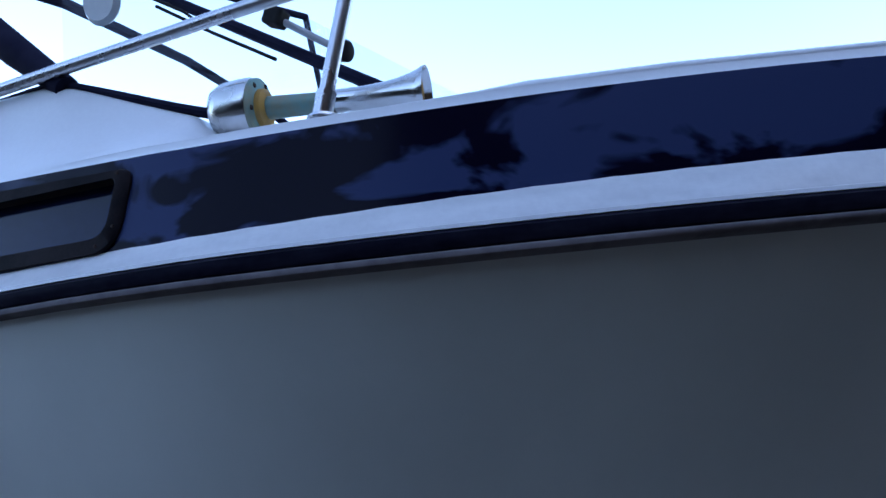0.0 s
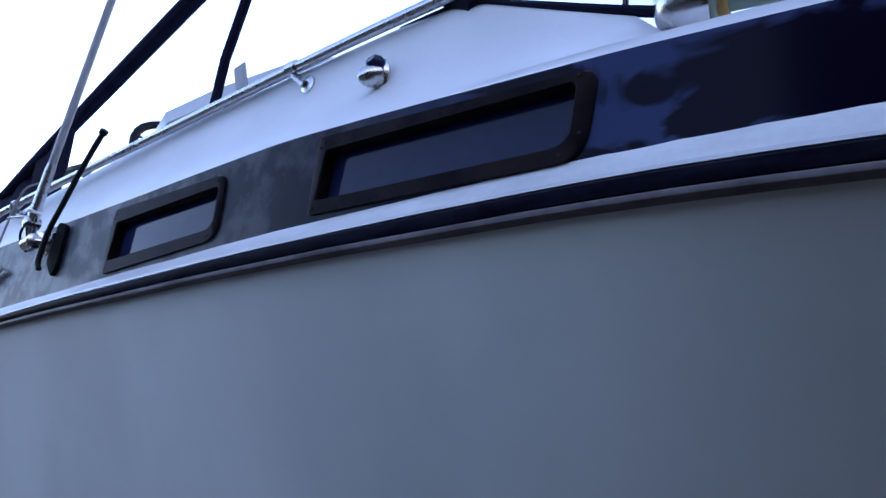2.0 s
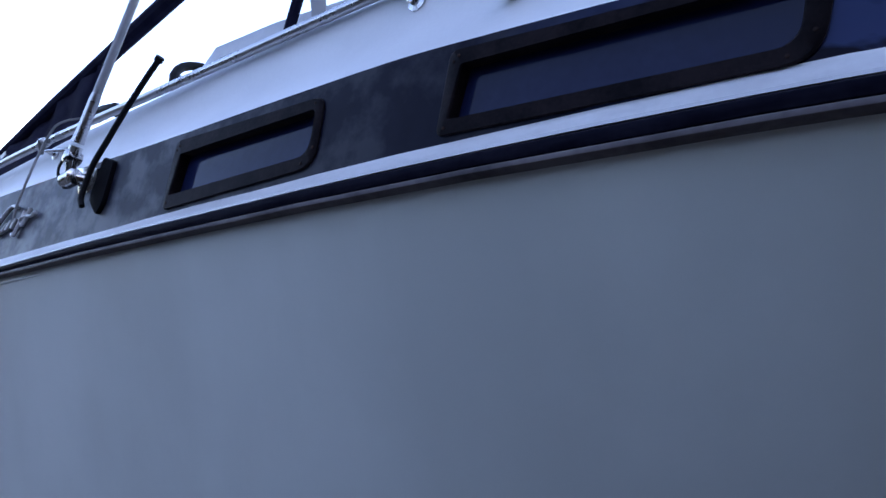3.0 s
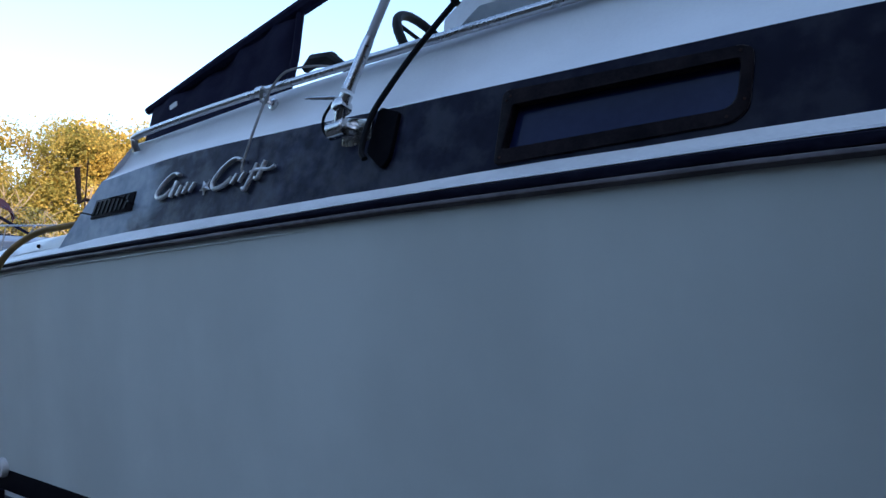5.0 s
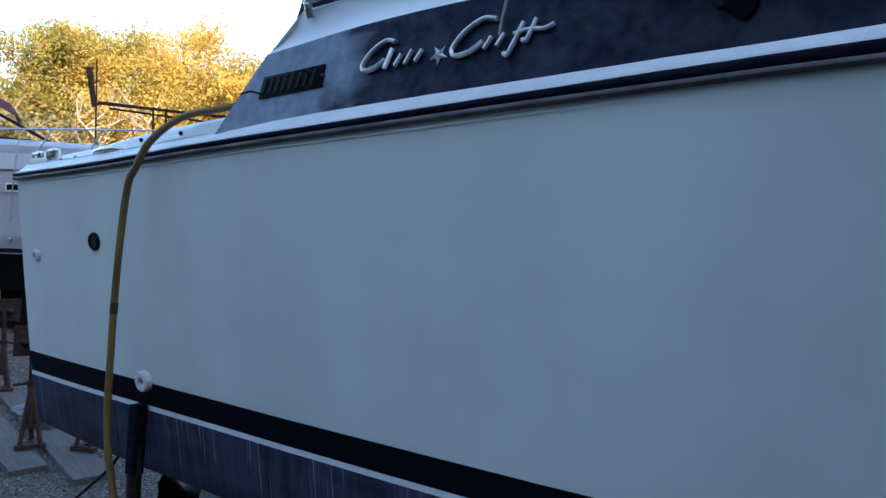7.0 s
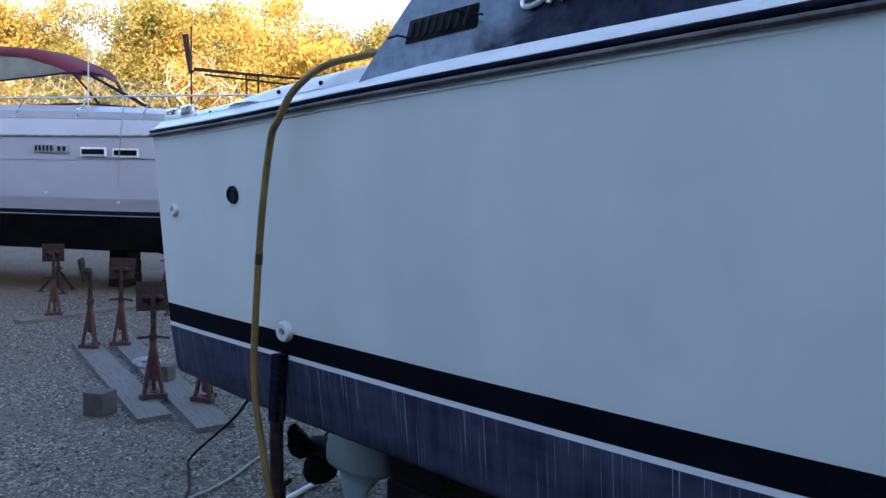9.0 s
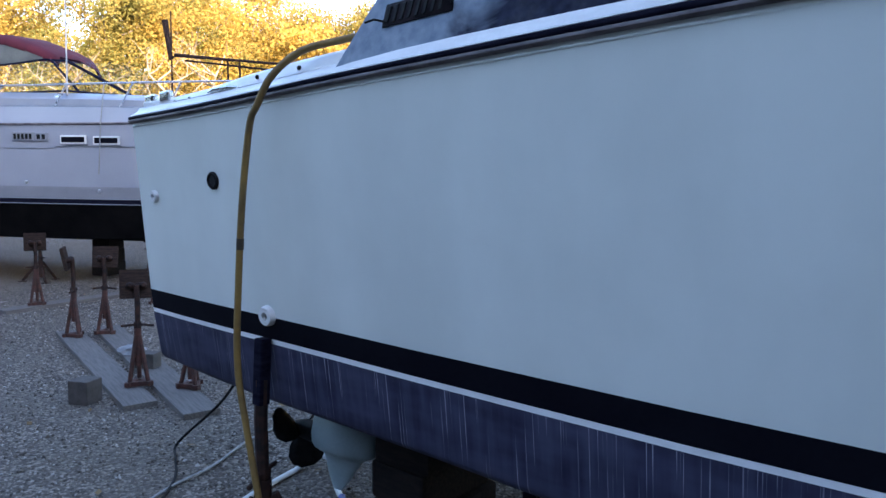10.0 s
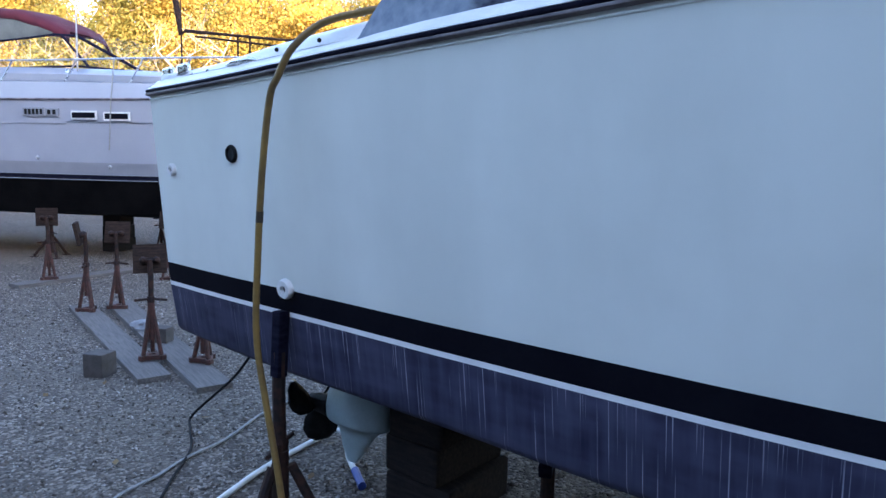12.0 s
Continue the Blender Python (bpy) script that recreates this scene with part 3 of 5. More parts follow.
yt = lambda x: yb(x) + float(np.interp(x, [1.2, 2.5, 3.3, 4.0, 5.4], [0.055, 0.055, 0.035, 0.02, 0.015]))
flange_top = lambda x: stripe_bot(x) if x > 1.27 else sheer(x) + 0.047
FLX = sorted({*STX, *(1.2 + 0.2 * k for k in range(18))})
pair("deck_flange", [[(x, rub_y(x) + 0.018, sheer(x) + rail_h(x) - 0.001), (x, rub_y(x) + 0.002, sheer(x) + rail_h(x) + 0.001), (x, rub_y(x) + 0.004, sheer(x) + rail_h(x) + 0.007), (x, rub_y(x) + 0.014, sheer(x) + rail_h(x) + 0.010), (x, yb(x) - 0.010, flange_top(x) - 0.009), (x, yb(x) - 0.003, flange_top(x) - 0.003), (x, yb(x) + 0.006, flange_top(x) + 0.010)] for x in FLX], M_FLANGE, "white moulded deck flange above the rub rail", True, 50)


def aft_x(z):
    """The raked after edge of the cabin side."""
    return 1.336 + (z - 2.070) * 0.72


def face_y(x, z):
    """The stripe's face at a height."""
    t = (z - stripe_bot(x)) / (stripe_top(x) - stripe_bot(x))
    return yb(x) + (yt(x) - yb(x)) * t


CXS = [1.72, 1.9, 2.1, 2.4, 2.7, 3.0, 3.3, 3.6, 3.9, 4.2, 4.34, 4.42, 4.5, 4.6, 4.7, 4.78, 4.9, 5.0, 5.15, 5.3, 5.5, 5.8, 6.2, 6.6, 7.0, 7.3]
WINDOWS = (([(4.090, 2.190), (4.113, 2.342), (4.697, 2.312), (4.672, 2.180)], [(4.112, 2.216), (4.136, 2.312), (4.665, 2.300), (4.650, 2.205)]),
           ([(3.270, 2.162), (3.276, 2.337), (3.804, 2.333), (3.794, 2.186)], [(3.287, 2.196), (3.304, 2.299), (3.783, 2.309), (3.775, 2.213)]))


def inside(x, z, poly, grow):
    """Whether a point lies in a clockwise outline, grown by a margin."""
    for (ax, az), (bx, bz) in zip(poly, poly[1:] + poly[:1]):
        n = math.hypot(bx - ax, bz - az)
        if ((bx - ax) * (z - az) - (bz - az) * (x - ax)) / n > grow:
            return False
    return True


def stripe_point(x, t):
    zb, zt = stripe_bot(max(x, 1.26)), stripe_top(max(x, 1.5))
    z = zb + (zt - zb) * t
    return (x, yb(max(x, 1.4)) + (yt(max(x, 1.4)) - yb(max(x, 1.4))) * t, z)


# a fine skin, opened behind the windows
SN, TN = 660, 24
rows = []
for k in range(TN + 1):
    t = k / TN
    xa = aft_x(stripe_point(1.3, t)[2])
    rows.append([stripe_point(xa + (7.3 - xa) * (m / SN), t) for m in range(SN + 1)])
flat = [p for r in rows for p in r]
faces = []
for k in range(TN):
    for m in range(SN):
        a = k * (SN + 1) + m
        q = (a, a + 1, a + SN + 2, a + SN + 1)
        cx, cz = sum(flat[v][0] for v in q) / 4, sum(flat[v][2] for v in q) / 4
        if not any(inside(cx, cz, w[1], 0.006) for w in WINDOWS):
            faces.append(q)
for s in (1, -1):
    me = bpy.data.meshes.new("cabin_stripe")
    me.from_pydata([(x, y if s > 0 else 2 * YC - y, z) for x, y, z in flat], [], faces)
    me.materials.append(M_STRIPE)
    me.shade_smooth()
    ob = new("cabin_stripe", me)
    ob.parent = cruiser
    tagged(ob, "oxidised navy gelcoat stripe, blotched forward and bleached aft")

top_z = lambda x: float(np.interp(x, [1.6, 2.4, 3.0, 3.6, 4.2, 4.34, 4.42, 4.70, 4.78, 5.05, 5.3, 7.4], [2.445, 2.521, 2.551, 2.576, 2.584, 2.578, 2.560, 2.440, 2.362, 2.348, 2.342, 2.36]))
top_y = lambda x: max(float(np.interp(x, [1.6, 2.4, 3.2, 4.36, 4.73, 5.0, 7.4], [0.01, 0.015, 0.0, -0.005, 0.0, -0.03, -0.03])), yt(x) + 0.02)
lip = lambda x: float(np.interp(x, [4.35, 4.65, 4.9, 5.1, 5.35, 5.8], [0.002, 0.014, 0.020, 0.018, 0.019, 0.020]))
rows = []
for k, (f, hollow) in enumerate(((-1, 0), (0, 0), (0.03, 0), (0.25, 0.020), (0.5, 0.026), (0.75, 0.014), (0.95, 0), (1.0, 0.004), (1.0, 0.03), (0.985, 0.12))):
    r = []
    for j, x in enumerate((None, *CXS)):
        if j == 0:
            zb = stripe_top(1.5)
            z = zb + (2.450 - zb) * max(f, 0)
            x, z0, z1 = aft_x(z), zb, 2.450
        else:
            z0 = stripe_top(x) + (lip(x) if f >= 0 else 0.0)
            z1 = max(top_z(x), z0 + 0.012)
        z = z0 + (z1 - z0) * max(f, 0)
        y = yt(x) + 0.002 * (f > 0) + (top_y(x) - yt(x)) * f + hollow * (min(1, (z1 - z0) / 0.12) if f < 0.96 else 1) if f > 0 else yt(x) - 0.0005
        if f >= 0 and j:
            y = max(y, yt(x) + 0.7 * lip(x))
        r.append((x, y, z))
    rows.append(r)
pair("cabin_side", rows, M_WHITE, "white cabin side with a soft hollow", True, 50)
# foredeck and after face of the cabin
ACROSS = (0, 0.1, 0.3, 0.5, 0.7, 0.9, 1)
part("foredeck", grid([[(x, top_y(x) + 0.02 + (2 * YC - 2 * top_y(x) - 0.04) * t, max(top_z(x), stripe_top(x) + 0.012) - 0.006 + 0.10 * (1 - x / 12) * math.sin(math.pi * t)) for t in ACROSS] for x in (4.42, 4.6, 4.70, 4.78, 4.9, 5.05, 5.3, 5.6, 6.0, 6.4, 6.8, 7.1, 7.3)]), M_WHITE, cruiser, "white foredeck", True)
for s, nm in ((1, "after_edge"), (-1, "after_edge")):
    rr = []
    for z in (2.06, 2.14, 2.22, 2.308, 2.36, 2.450):
        y = (yb(1.4) + (yt(1.4) - yb(1.4)) * min(1, (z - 2.06) / 0.225)) if z < 2.30 else yt(1.4) + (top_y(1.65) - yt(1.4)) * (z - 2.300) / 0.150
        rr.append([(aft_x(z) + dx, (y + dy) if s > 0 else 2 * YC - y - dy, z) for dx, dy in ((0.0, 0.0), (-0.006, 0.012), (-0.004, 0.05), (0.05, 0.055))])
    part(nm, grid(rr), M_WHITE, cruiser, smooth=True)
# cockpit coaming aft, with its fittings
ctop = lambda x: float(np.interp(x, [0, 0.5, 0.86, 1.1, 1.45], [2.020, 2.050, 2.090, 2.105, 2.125]))
crow = []
for x in (0.0, 0.05, 0.2, 0.5, 0.8, 1.1, 1.35, 1.5):
    zb, y = sheer(x) + 0.058, yb(x) + 0.004
    crow.append([(x, y, zb), (x, y + 0.015, zb + 0.006), (x, y + 0.022, ctop(x) - 0.014), (x, y + 0.034, ctop(x)), (x, y + 0.10, ctop(x)), (x, y + 0.11, ctop(x) - 0.02), (x, y + 0.115, 1.45)])
pair("cockpit_coaming", crow, M_WHITE, "low white cockpit coaming", True, 50)
part("cockpit_sole", box((4.6, 2.5, 0.05), pose(2.32, YC, 1.44)), M_WHITE, cruiser)
part("transom_cap", box((0.14, 2 * (YC - yb(0)) - 0.02, 0.03), pose(0.075, YC, 2.012), 0.008), M_WHITE, cruiser)
for x, dz in ((0.27, 0.026), (0.387, 0.026), (0.863, 0.026), (1.108, 0.030), (0.62, 0.040)):
    y = yb(x) + 0.022
    part("screw", lathe([(0, 0.008), (0.006, 0.008), (0.010, 0.004)], along((x, y, ctop(x) - dz), (x, y - 1, ctop(x) - dz)), 10), M_RUBBER, cruiser)
for x in (0.04, 0.17):
    y = yb(x) - 0.002
    part("chrome_bracket", box((0.075, 0.03, 0.045), pose(x, y + 0.035, ctop(x) + 0.012, 0, -5), 0.01), M_CHROME, cruiser, "chrome corner bracket")
cl = Vector((0.645, yb(0.645) + 0.026, ctop(0.645) - 0.030))
cleat = part("cleat", tube([cl + Vector((-0.10, -0.012, -0.006)), cl + Vector((-0.05, -0.016, 0.002)), cl + Vector((0.05, -0.016, 0.004)), cl + Vector((0.10, -0.012, 0.0))], [0.005, 0.011, 0.011, 0.005], 10), M_CHROME, cruiser, "grey chrome mooring cleat", True)
part("cleat_foot", box((0.06, 0.03, 0.02), pose(cl.x, cl.y - 0.004, cl.z - 0.005), 0.006), M_CHROME, cleat)


# ---- cabin windows ----
def rounded(corners, r, n=6):
    """Corners of a plan shape, rounded; one radius for each."""
    out = []
    k = len(corners)
    for i in range(k):
        a, b, c = Vector(corners[i - 1]), Vector(corners[i]), Vector(corners[(i + 1) % k])
        rr = r[i] if isinstance(r, (list, tuple)) else r
        p, q = b + (a - b).normalized() * rr, b + (c - b).normalized() * rr
        for j in range(n + 1):
            t = j / n
            out.append((1 - t) ** 2 * p + 2 * t * (1 - t) * b + t * t * q)
    return out


def cabin_window(outer, inner, label):
    """A flat frame with a raked, deep reveal and a recessed pane, laid on the stripe."""
    ro, ri = rounded(outer, [0.016, 0.018, 0.030, 0.048]), rounded(inner, [0.006, 0.008, 0.012, 0.034])

    def lay(pts, off):
        return [(p.x, face_y(p.x, p.y) + off, p.y) for p in pts]

    def shrunk(pts, d):
        c = sum(pts, Vector((0, 0))) / len(pts)
        return [p + (c - p).normalized() * d for p in pts]

    rows = [lay(ro, 0.002), lay(ro, -0.004), lay(shrunk(ro, 0.004), -0.007), lay(ri, -0.007), lay(shrunk(ri, 0.003), -0.004), lay(shrunk(ri, 0.004), 0.024)]
    frame_ob = part("window_frame", grid(rows, close=True), M_WFRAME, cruiser, label, True, 40)
    pane = bmesh.new()
    pane.faces.new([pane.verts.new((p.x, face_y(p.x, p.y) + 0.021, p.y)) for p in ri])
    part("pane", pane, M_TINT, frame_ob, "dark tinted glass pane")
    n = len(ro)
    for f in (0.06, 0.30, 0.45, 0.56, 0.80, 0.93):
        p = (ro[int(f * n)] * 0.55 + ri[int(f * n)] * 0.45)
        y = face_y(p.x, p.y) - 0.007
        part("frame_screw", lathe([(0, 0.0032), (0.0012, 0.003), (0.0016, 0.0015)], along((p.x, y, p.y), (p.x, y - 1, p.y)), 8), M_DARKST, frame_ob)


cabin_window(*WINDOWS[0], "weathered brown-black window frame on the navy stripe")
cabin_window(*WINDOWS[1], "weathered brown-black window frame with scratched edges")

# ---- vent grille, emblem ----
vent = tagged(new("vent_grille"), "rusty dark louvred engine vent")
vent.parent = cruiser


def on_face(x, z, off=0.0):
    return Vector((x, face_y(x, z) + off, z))


def plate(corners, thick, material, name, parent, label="", r=0.004, sink=0.0):
    pts = rounded(corners, r, 4)
    c = sum(pts, Vector((0, 0))) / len(pts)
    rows = [[on_face(p.x, p.y, o) for p in q] for q, o in ((pts, sink), (pts, -thick * 0.7), ([p + (c - p).normalized() * 0.003 for p in pts], -thick))]
    bm = grid(rows, close=True)
    bm.faces.new([v for v in bm.verts][-len(pts):])
    return part(name, bm, material, parent, label, True, 40)


plate([(1.514, 2.158), (1.520, 2.229), (1.790, 2.241), (1.794, 2.171)], 0.006, M_WFRAME, "vent_surround", vent, "rust-stained vent surround")
for k in range(8):
    x = 1.528 + 0.0305 * k
    plate([(x, 2.168 + 0.0014 * k), (x + 0.008, 2.222 + 0.0014 * k), (x + 0.021, 2.2225 + 0.0014 * k), (x + 0.013, 2.1685 + 0.0014 * k)], 0.010, M_RUBBER, "slat", vent, r=0.002, sink=-0.006)
for x, z, dx in ((1.535, 2.172, -0.05), (1.790, 2.192, 0.055), (1.745, 2.215, -0.03)):
    p = on_face(x, z, -0.006)
    part("bent_screw", tube([p, p + Vector((dx * 0.5, -0.03, 0.006)), p + Vector((dx, -0.045, -0.004))], 0.0035, 6), M_RUBBER, vent)

emblem = tagged(new("emblem"), "chrome emblem of swept bars and a star")
emblem.parent = cruiser


def stroke(name, pts, r=0.0080):
    pts = [(x, z + 0.026) for x, z in pts]
    part(name, tube(smooth_line([on_face(x, z, -0.010) for x, z in pts], 5), r, 8, flat=0.8), M_EMBLEM, emblem, smooth=True)


def sweep(x, z, s):
    stroke("swept_bar", [(x + 0.135 * s, z + 0.080 * s), (x + 0.09 * s, z + 0.088 * s), (x + 0.035 * s, z + 0.058 * s), (x, z + 0.014 * s), (x + 0.012 * s, z - 0.010 * s), (x + 0.06 * s, z - 0.004 * s), (x + 0.10 * s, z + 0.02 * s)])


sweep(1.948, 2.180, 0.80)
sweep(2.250, 2.186, 0.90)
for x, h in ((2.030, 0.055), (2.066, 0.032), (2.100, 0.036), (2.134, 0.030)):
    stroke("short_bar", [(x, 2.170 + 0.08 * (x - 2.03)), (x + 0.018, 2.170 + 0.08 * (x - 2.03) + h)], 0.0074)
for x, h in ((2.345, 0.030), (2.380, 0.030)):
    stroke("short_bar", [(x, 2.184 + 0.08 * (x - 2.345)), (x + 0.018, 2.184 + 0.08 * (x - 2.345) + h)], 0.0074)
stroke("long_bar", [(2.404, 2.166), (2.414, 2.160), (2.424, 2.180), (2.448, 2.238)], 0.0074)
stroke("long_bar", [(2.450, 2.194), (2.462, 2.192), (2.482, 2.242)], 0.0074)
stroke("cross_bar", [(2.425, 2.212), (2.465, 2.218), (2.505, 2.214), (2.530, 2.222)], 0.0066)
bm = bmesh.new()
ring = [on_face(2.205 + (0.030 if k % 2 else 0.012) * math.sin(math.pi * k / 5), 2.214 + (0.030 if k % 2 else 0.012) * math.cos(math.pi * k / 5), -0.004) for k in range(10)]
tip = bm.verts.new(on_face(2.205, 2.214, -0.014))
rv = [bm.verts.new(p) for p in ring]
for k in range(10):
    bm.faces.new((rv[k], rv[(k + 1) % 10], tip))
part("star", bm, M_EMBLEM, emblem)

# ---- fittings on the hull side ----
def ring_fitting(x, z, ro, ri, h, material, label, name, hole=True):
    p = Vector(skin_point(x, z))
    m = along(p, p + Vector((0.0, -1.0, -0.10)))
    ob = part(name, lathe([(-0.004, ro), (h * 0.5, ro), (h, ro * 0.86), (h, ri), (h * 0.3, ri * 0.92)], m, 24), material, cruiser, label, True, 30)
    if hole:
        part("bore", lathe([(h * 0.25, ri * 0.95), (h * 0.32, ri * 0.95)], m, 20), M_HOLE, ob)


ring_fitting(0.874, 1.169, 0.040, 0.017, 0.024, M_PVC, "white plastic drain fitting", "drain_fitting")
ring_fitting(0.122, 1.607, 0.027, 0.012, 0.016, M_PVC, "small white plastic drain", "drain_fitting")
ring_fitting(0.596, 1.681, 0.036, 0.026, 0.012, M_RUBBER, "dark open exhaust fitting", "exhaust_fitting")

# ---- stainless handrail, clips, stanchion ----
rail_pts = smooth_line([(1.650, 0.00, 2.415), (1.650, -0.012, 2.446), (1.678, -0.015, 2.469), (2.00, -0.018, 2.497), (2.40, -0.02, 2.521), (3.0, -0.02, 2.546), (3.5, -0.02, 2.566), (3.95, -0.02, 2.583), (4.25, -0.02, 2.591), (4.6, -0.012, 2.600), (5.0, -0.008, 2.603), (5.4, 0.06, 2.61), (5.9, 0.26, 2.62), (6.5, 0.66, 2.63), (7.0, 1.02, 2.64), (7.15, 1.30, 2.645)], 6)
part("handrail", tube(rail_pts, 0.0125, 12), M_STEEL, cruiser, "polished stainless steel handrail", True)
part("handrail", tube([(p.x, 2 * YC - p.y, p.z) for p in rail_pts], 0.0125, 12), M_STEEL, cruiser, "polished stainless steel handrail", True)


def stanchion(x, y, zd, zt, xt, yt_):
    ob = part("stanchion", tube([(x, y, zd), (x + (xt - x) * 0.5, y + (yt_ - y) * 0.5, (zd + zt) / 2), (xt, yt_, zt)], 0.0125, 12), M_STEEL, cruiser, "stainless rail stanchion", True)
    d = (Vector((xt, yt_, zt)) - Vector((x, y, zd))).normalized()
    p = Vector((x, y, zd))
    part("socket", tube([p - d * 0.01, p + d * 0.045], 0.0165, 14), M_STEEL, ob, smooth=True)
    part("base_flange", lathe([(0, 0.023), (0.004, 0.022), (0.007, 0.017)], along(p, p + Vector((0, 0, 1))), 18), M_STEEL, ob)
    q = Vector((xt, yt_, zt))
    part("rail_tee", tube([q - d * 0.028, q - d * 0.003], 0.0165, 12), M_STEEL, ob, smooth=True)


stanchion(4.972, -0.03, 2.362, 2.599, 5.030, -0.006)
for x, y, yt_ in ((5.9, 0.30, 0.26), (6.6, 0.78, 0.74)):
    stanchion(x, y, 2.36, 2.62, x, yt_)


def rail_clip(x, zr, x0, z0):
    y0 = yt(x0) + (top_y(x0) - yt(x0)) * (z0 - stripe_top(x0)) / max(0.05, top_z(x0) - stripe_top(x0)) + 0.012
    ob = part("rail_clip", tube([(x - 0.014, -0.02, zr), (x + 0.014, -0.02, zr + 0.001)], 0.0175, 14), M_STEEL, cruiser, "stainless rail bracket", True)
    part("bracket_arm", tube([(x, -0.022, zr - 0.012), ((x + x0) / 2, (y0 - 0.03) / 2 - 0.01, (zr + z0) / 2 - 0.008), (x0, y0 - 0.006, z0)], [0.008, 0.009, 0.014], 8, flat=0.6), M_STEEL, ob, smooth=True)
    part("bracket_foot", lathe([(0, 0.022), (0.006, 0.021), (0.009, 0.012)], along((x0, y0 + 0.004, z0), (x0, y0 - 1, z0 + 0.2)), 16), M_STEEL, ob)


rail_clip(2.350, 2.518, 2.376, 2.482)
rail_clip(3.900, 2.581, 3.948, 2.528)

# navigation light
nx, nz = 4.200, 2.470
ny = yt(nx) + (top_y(nx) - yt(nx)) * (nz - stripe_top(nx)) / (top_z(nx) - stripe_top(nx)) + 0.02
nav = part("navigation_light", lathe([(0.0, 0.034), (0.004, 0.034), (0.008, 0.028), (0.012, 0.024)], along((nx, ny, nz), (nx, ny - 1, nz + 0.15)) @ Matrix.Diagonal((1, 0.62, 1.0, 1)), 20), M_CHROME, cruiser, "chrome teardrop navigation light", True)
part("light_hood", lathe([(0.0, 0.024), (0.015, 0.023), (0.03, 0.018), (0.04, 0.010), (0.044, 0.002)], along((nx - 0.004, ny - 0.010, nz - 0.003), (nx - 0.35, ny - 1, nz - 0.25)), 18), M_CHROME, nav, smooth=True)
part("lens", lathe([(0.0, 0.021), (0.012, 0.020), (0.022, 0.012)], along((nx - 0.002, ny - 0.012, nz + 0.014), (nx - 0.1, ny - 1, nz + 0.8)), 14), M_TINT, nav, smooth=True)

# ---- twin air horn on the side deck ----
HX, HY, HZ = 4.728, 0.025, 2.458
horn = tagged(new("air_horn"), "corroded chrome air horn")
horn.parent = cruiser
hm = along((4.724, 0.022, 2.444), (5.120, 0.085, 2.412)) @ Matrix.Scale(1.13, 4)
part("diaphragm_dome", lathe([(0.0, 0.006), (0.003, 0.022), (0.012, 0.037), (0.028, 0.045), (0.052, 0.0485), (0.072, 0.0495), (0.078, 0.048)], hm, 28), M_CHROME, horn, "dull chrome dome", True, 50)
part("face_plate", lathe([(0.076, 0.0475), (0.084, 0.0475), (0.086, 0.044)], hm, 28), M_VERDI, horn, "green corroded face plate", True, 30)
part("corroded_collar", lathe([(0.084, 0.031), (0.094, 0.030), (0.098, 0.024)], hm, 20), M_ORANGE, horn, "orange corrosion round the throat", True, 30)
part("throat", lathe([(0.094, 0.0185), (0.18, 0.0165), (0.212, 0.0165)], hm, 18), M_VERDI, horn, "green corroded throat tube", True, 30)
part("bell", lathe([(0.208, 0.0180), (0.216, 0.0180), (0.25, 0.0185), (0.28, 0.021), (0.305, 0.025), (0.325, 0.030), (0.338, 0.035), (0.346, 0.039), (0.350, 0.0395), (0.347, 0.037), (0.334, 0.030), (0.31, 0.022), (0.28, 0.015)], hm, 28), M_CHROME, horn, "tarnished chrome trumpet bell", True, 60)
part("rust_patch", lathe([(0.312, 0.0215), (0.332, 0.0285), (0.3385, 0.0315), (0.333, 0.026)], hm @ Matrix.Diagonal((1, 0.985, 0.985, 1)), 28), M_ORANGE, horn, smooth=True)
for k in range(6):
    a = math.pi * k / 3 + 0.3
    p = hm @ Vector((0.084, 0.040 * math.cos(a), 0.040 * math.sin(a)))
    part("horn_screw", lathe([(0, 0.005), (0.004, 0.0045)], along(p, p + Vector((1, 0.16, 0))), 8), M_DARKST, horn)
part("second_bell", lathe([(0.24, 0.013), (0.34, 0.015), (0.37, 0.019), (0.384, 0.024), (0.378, 0.020), (0.35, 0.011)], along((HX + 0.02, HY + 0.12, HZ - 0.03), (HX + 1.0, HY + 0.27, HZ - 0.055)), 20), M_CHROME, horn, smooth=True)
for dx in (0.06, 0.21):
    part("horn_foot", box((0.03, 0.05, 0.09), pose(HX + dx, HY + 0.01 + 0.16 * dx, HZ - 0.065), 0.006), M_CHROME, horn)

# ---- windscreen, canvas supports ----
screen = tagged(new("windscreen"), "raked windscreen in a dark frame")
screen.parent = cruiser
A, B, C = Vector((4.385, 0.01, 2.578)), Vector((4.97, 0.25, 2.505)), Vector((3.82, 0.50, 3.33))
part("base_frame", tube(smooth_line([(4.20, 0.02, 2.586), (4.36, 0.012, 2.580), (4.45, 0.012, 2.552), (4.73, 0.014, 2.440), (4.84, 0.06, 2.436), (4.92, 0.17, 2.470), B], 4), 0.0125, 8, flat=0.8), M_CANVAS, screen, "dark base frame")
part("front_post", tube([B + Vector((0.02, 0, -0.01)), B.lerp(C, 0.5), C], 0.014, 8), M_CANVAS, screen, "dark raked front post")
bm = bmesh.new()
bm.faces.new([bm.verts.new(p) for p in (A, (4.73, 0.025, 2.445), B, C)])
side_pane = part("side_pane", bm, M_GLASS, screen, "clear side pane")
side_pane.visible_shadow = False
bp, cp = Vector((B.x, 2 * YC - B.y, B.z)), Vector((C.x, 2 * YC - C.y, C.z))
bm = bmesh.new()
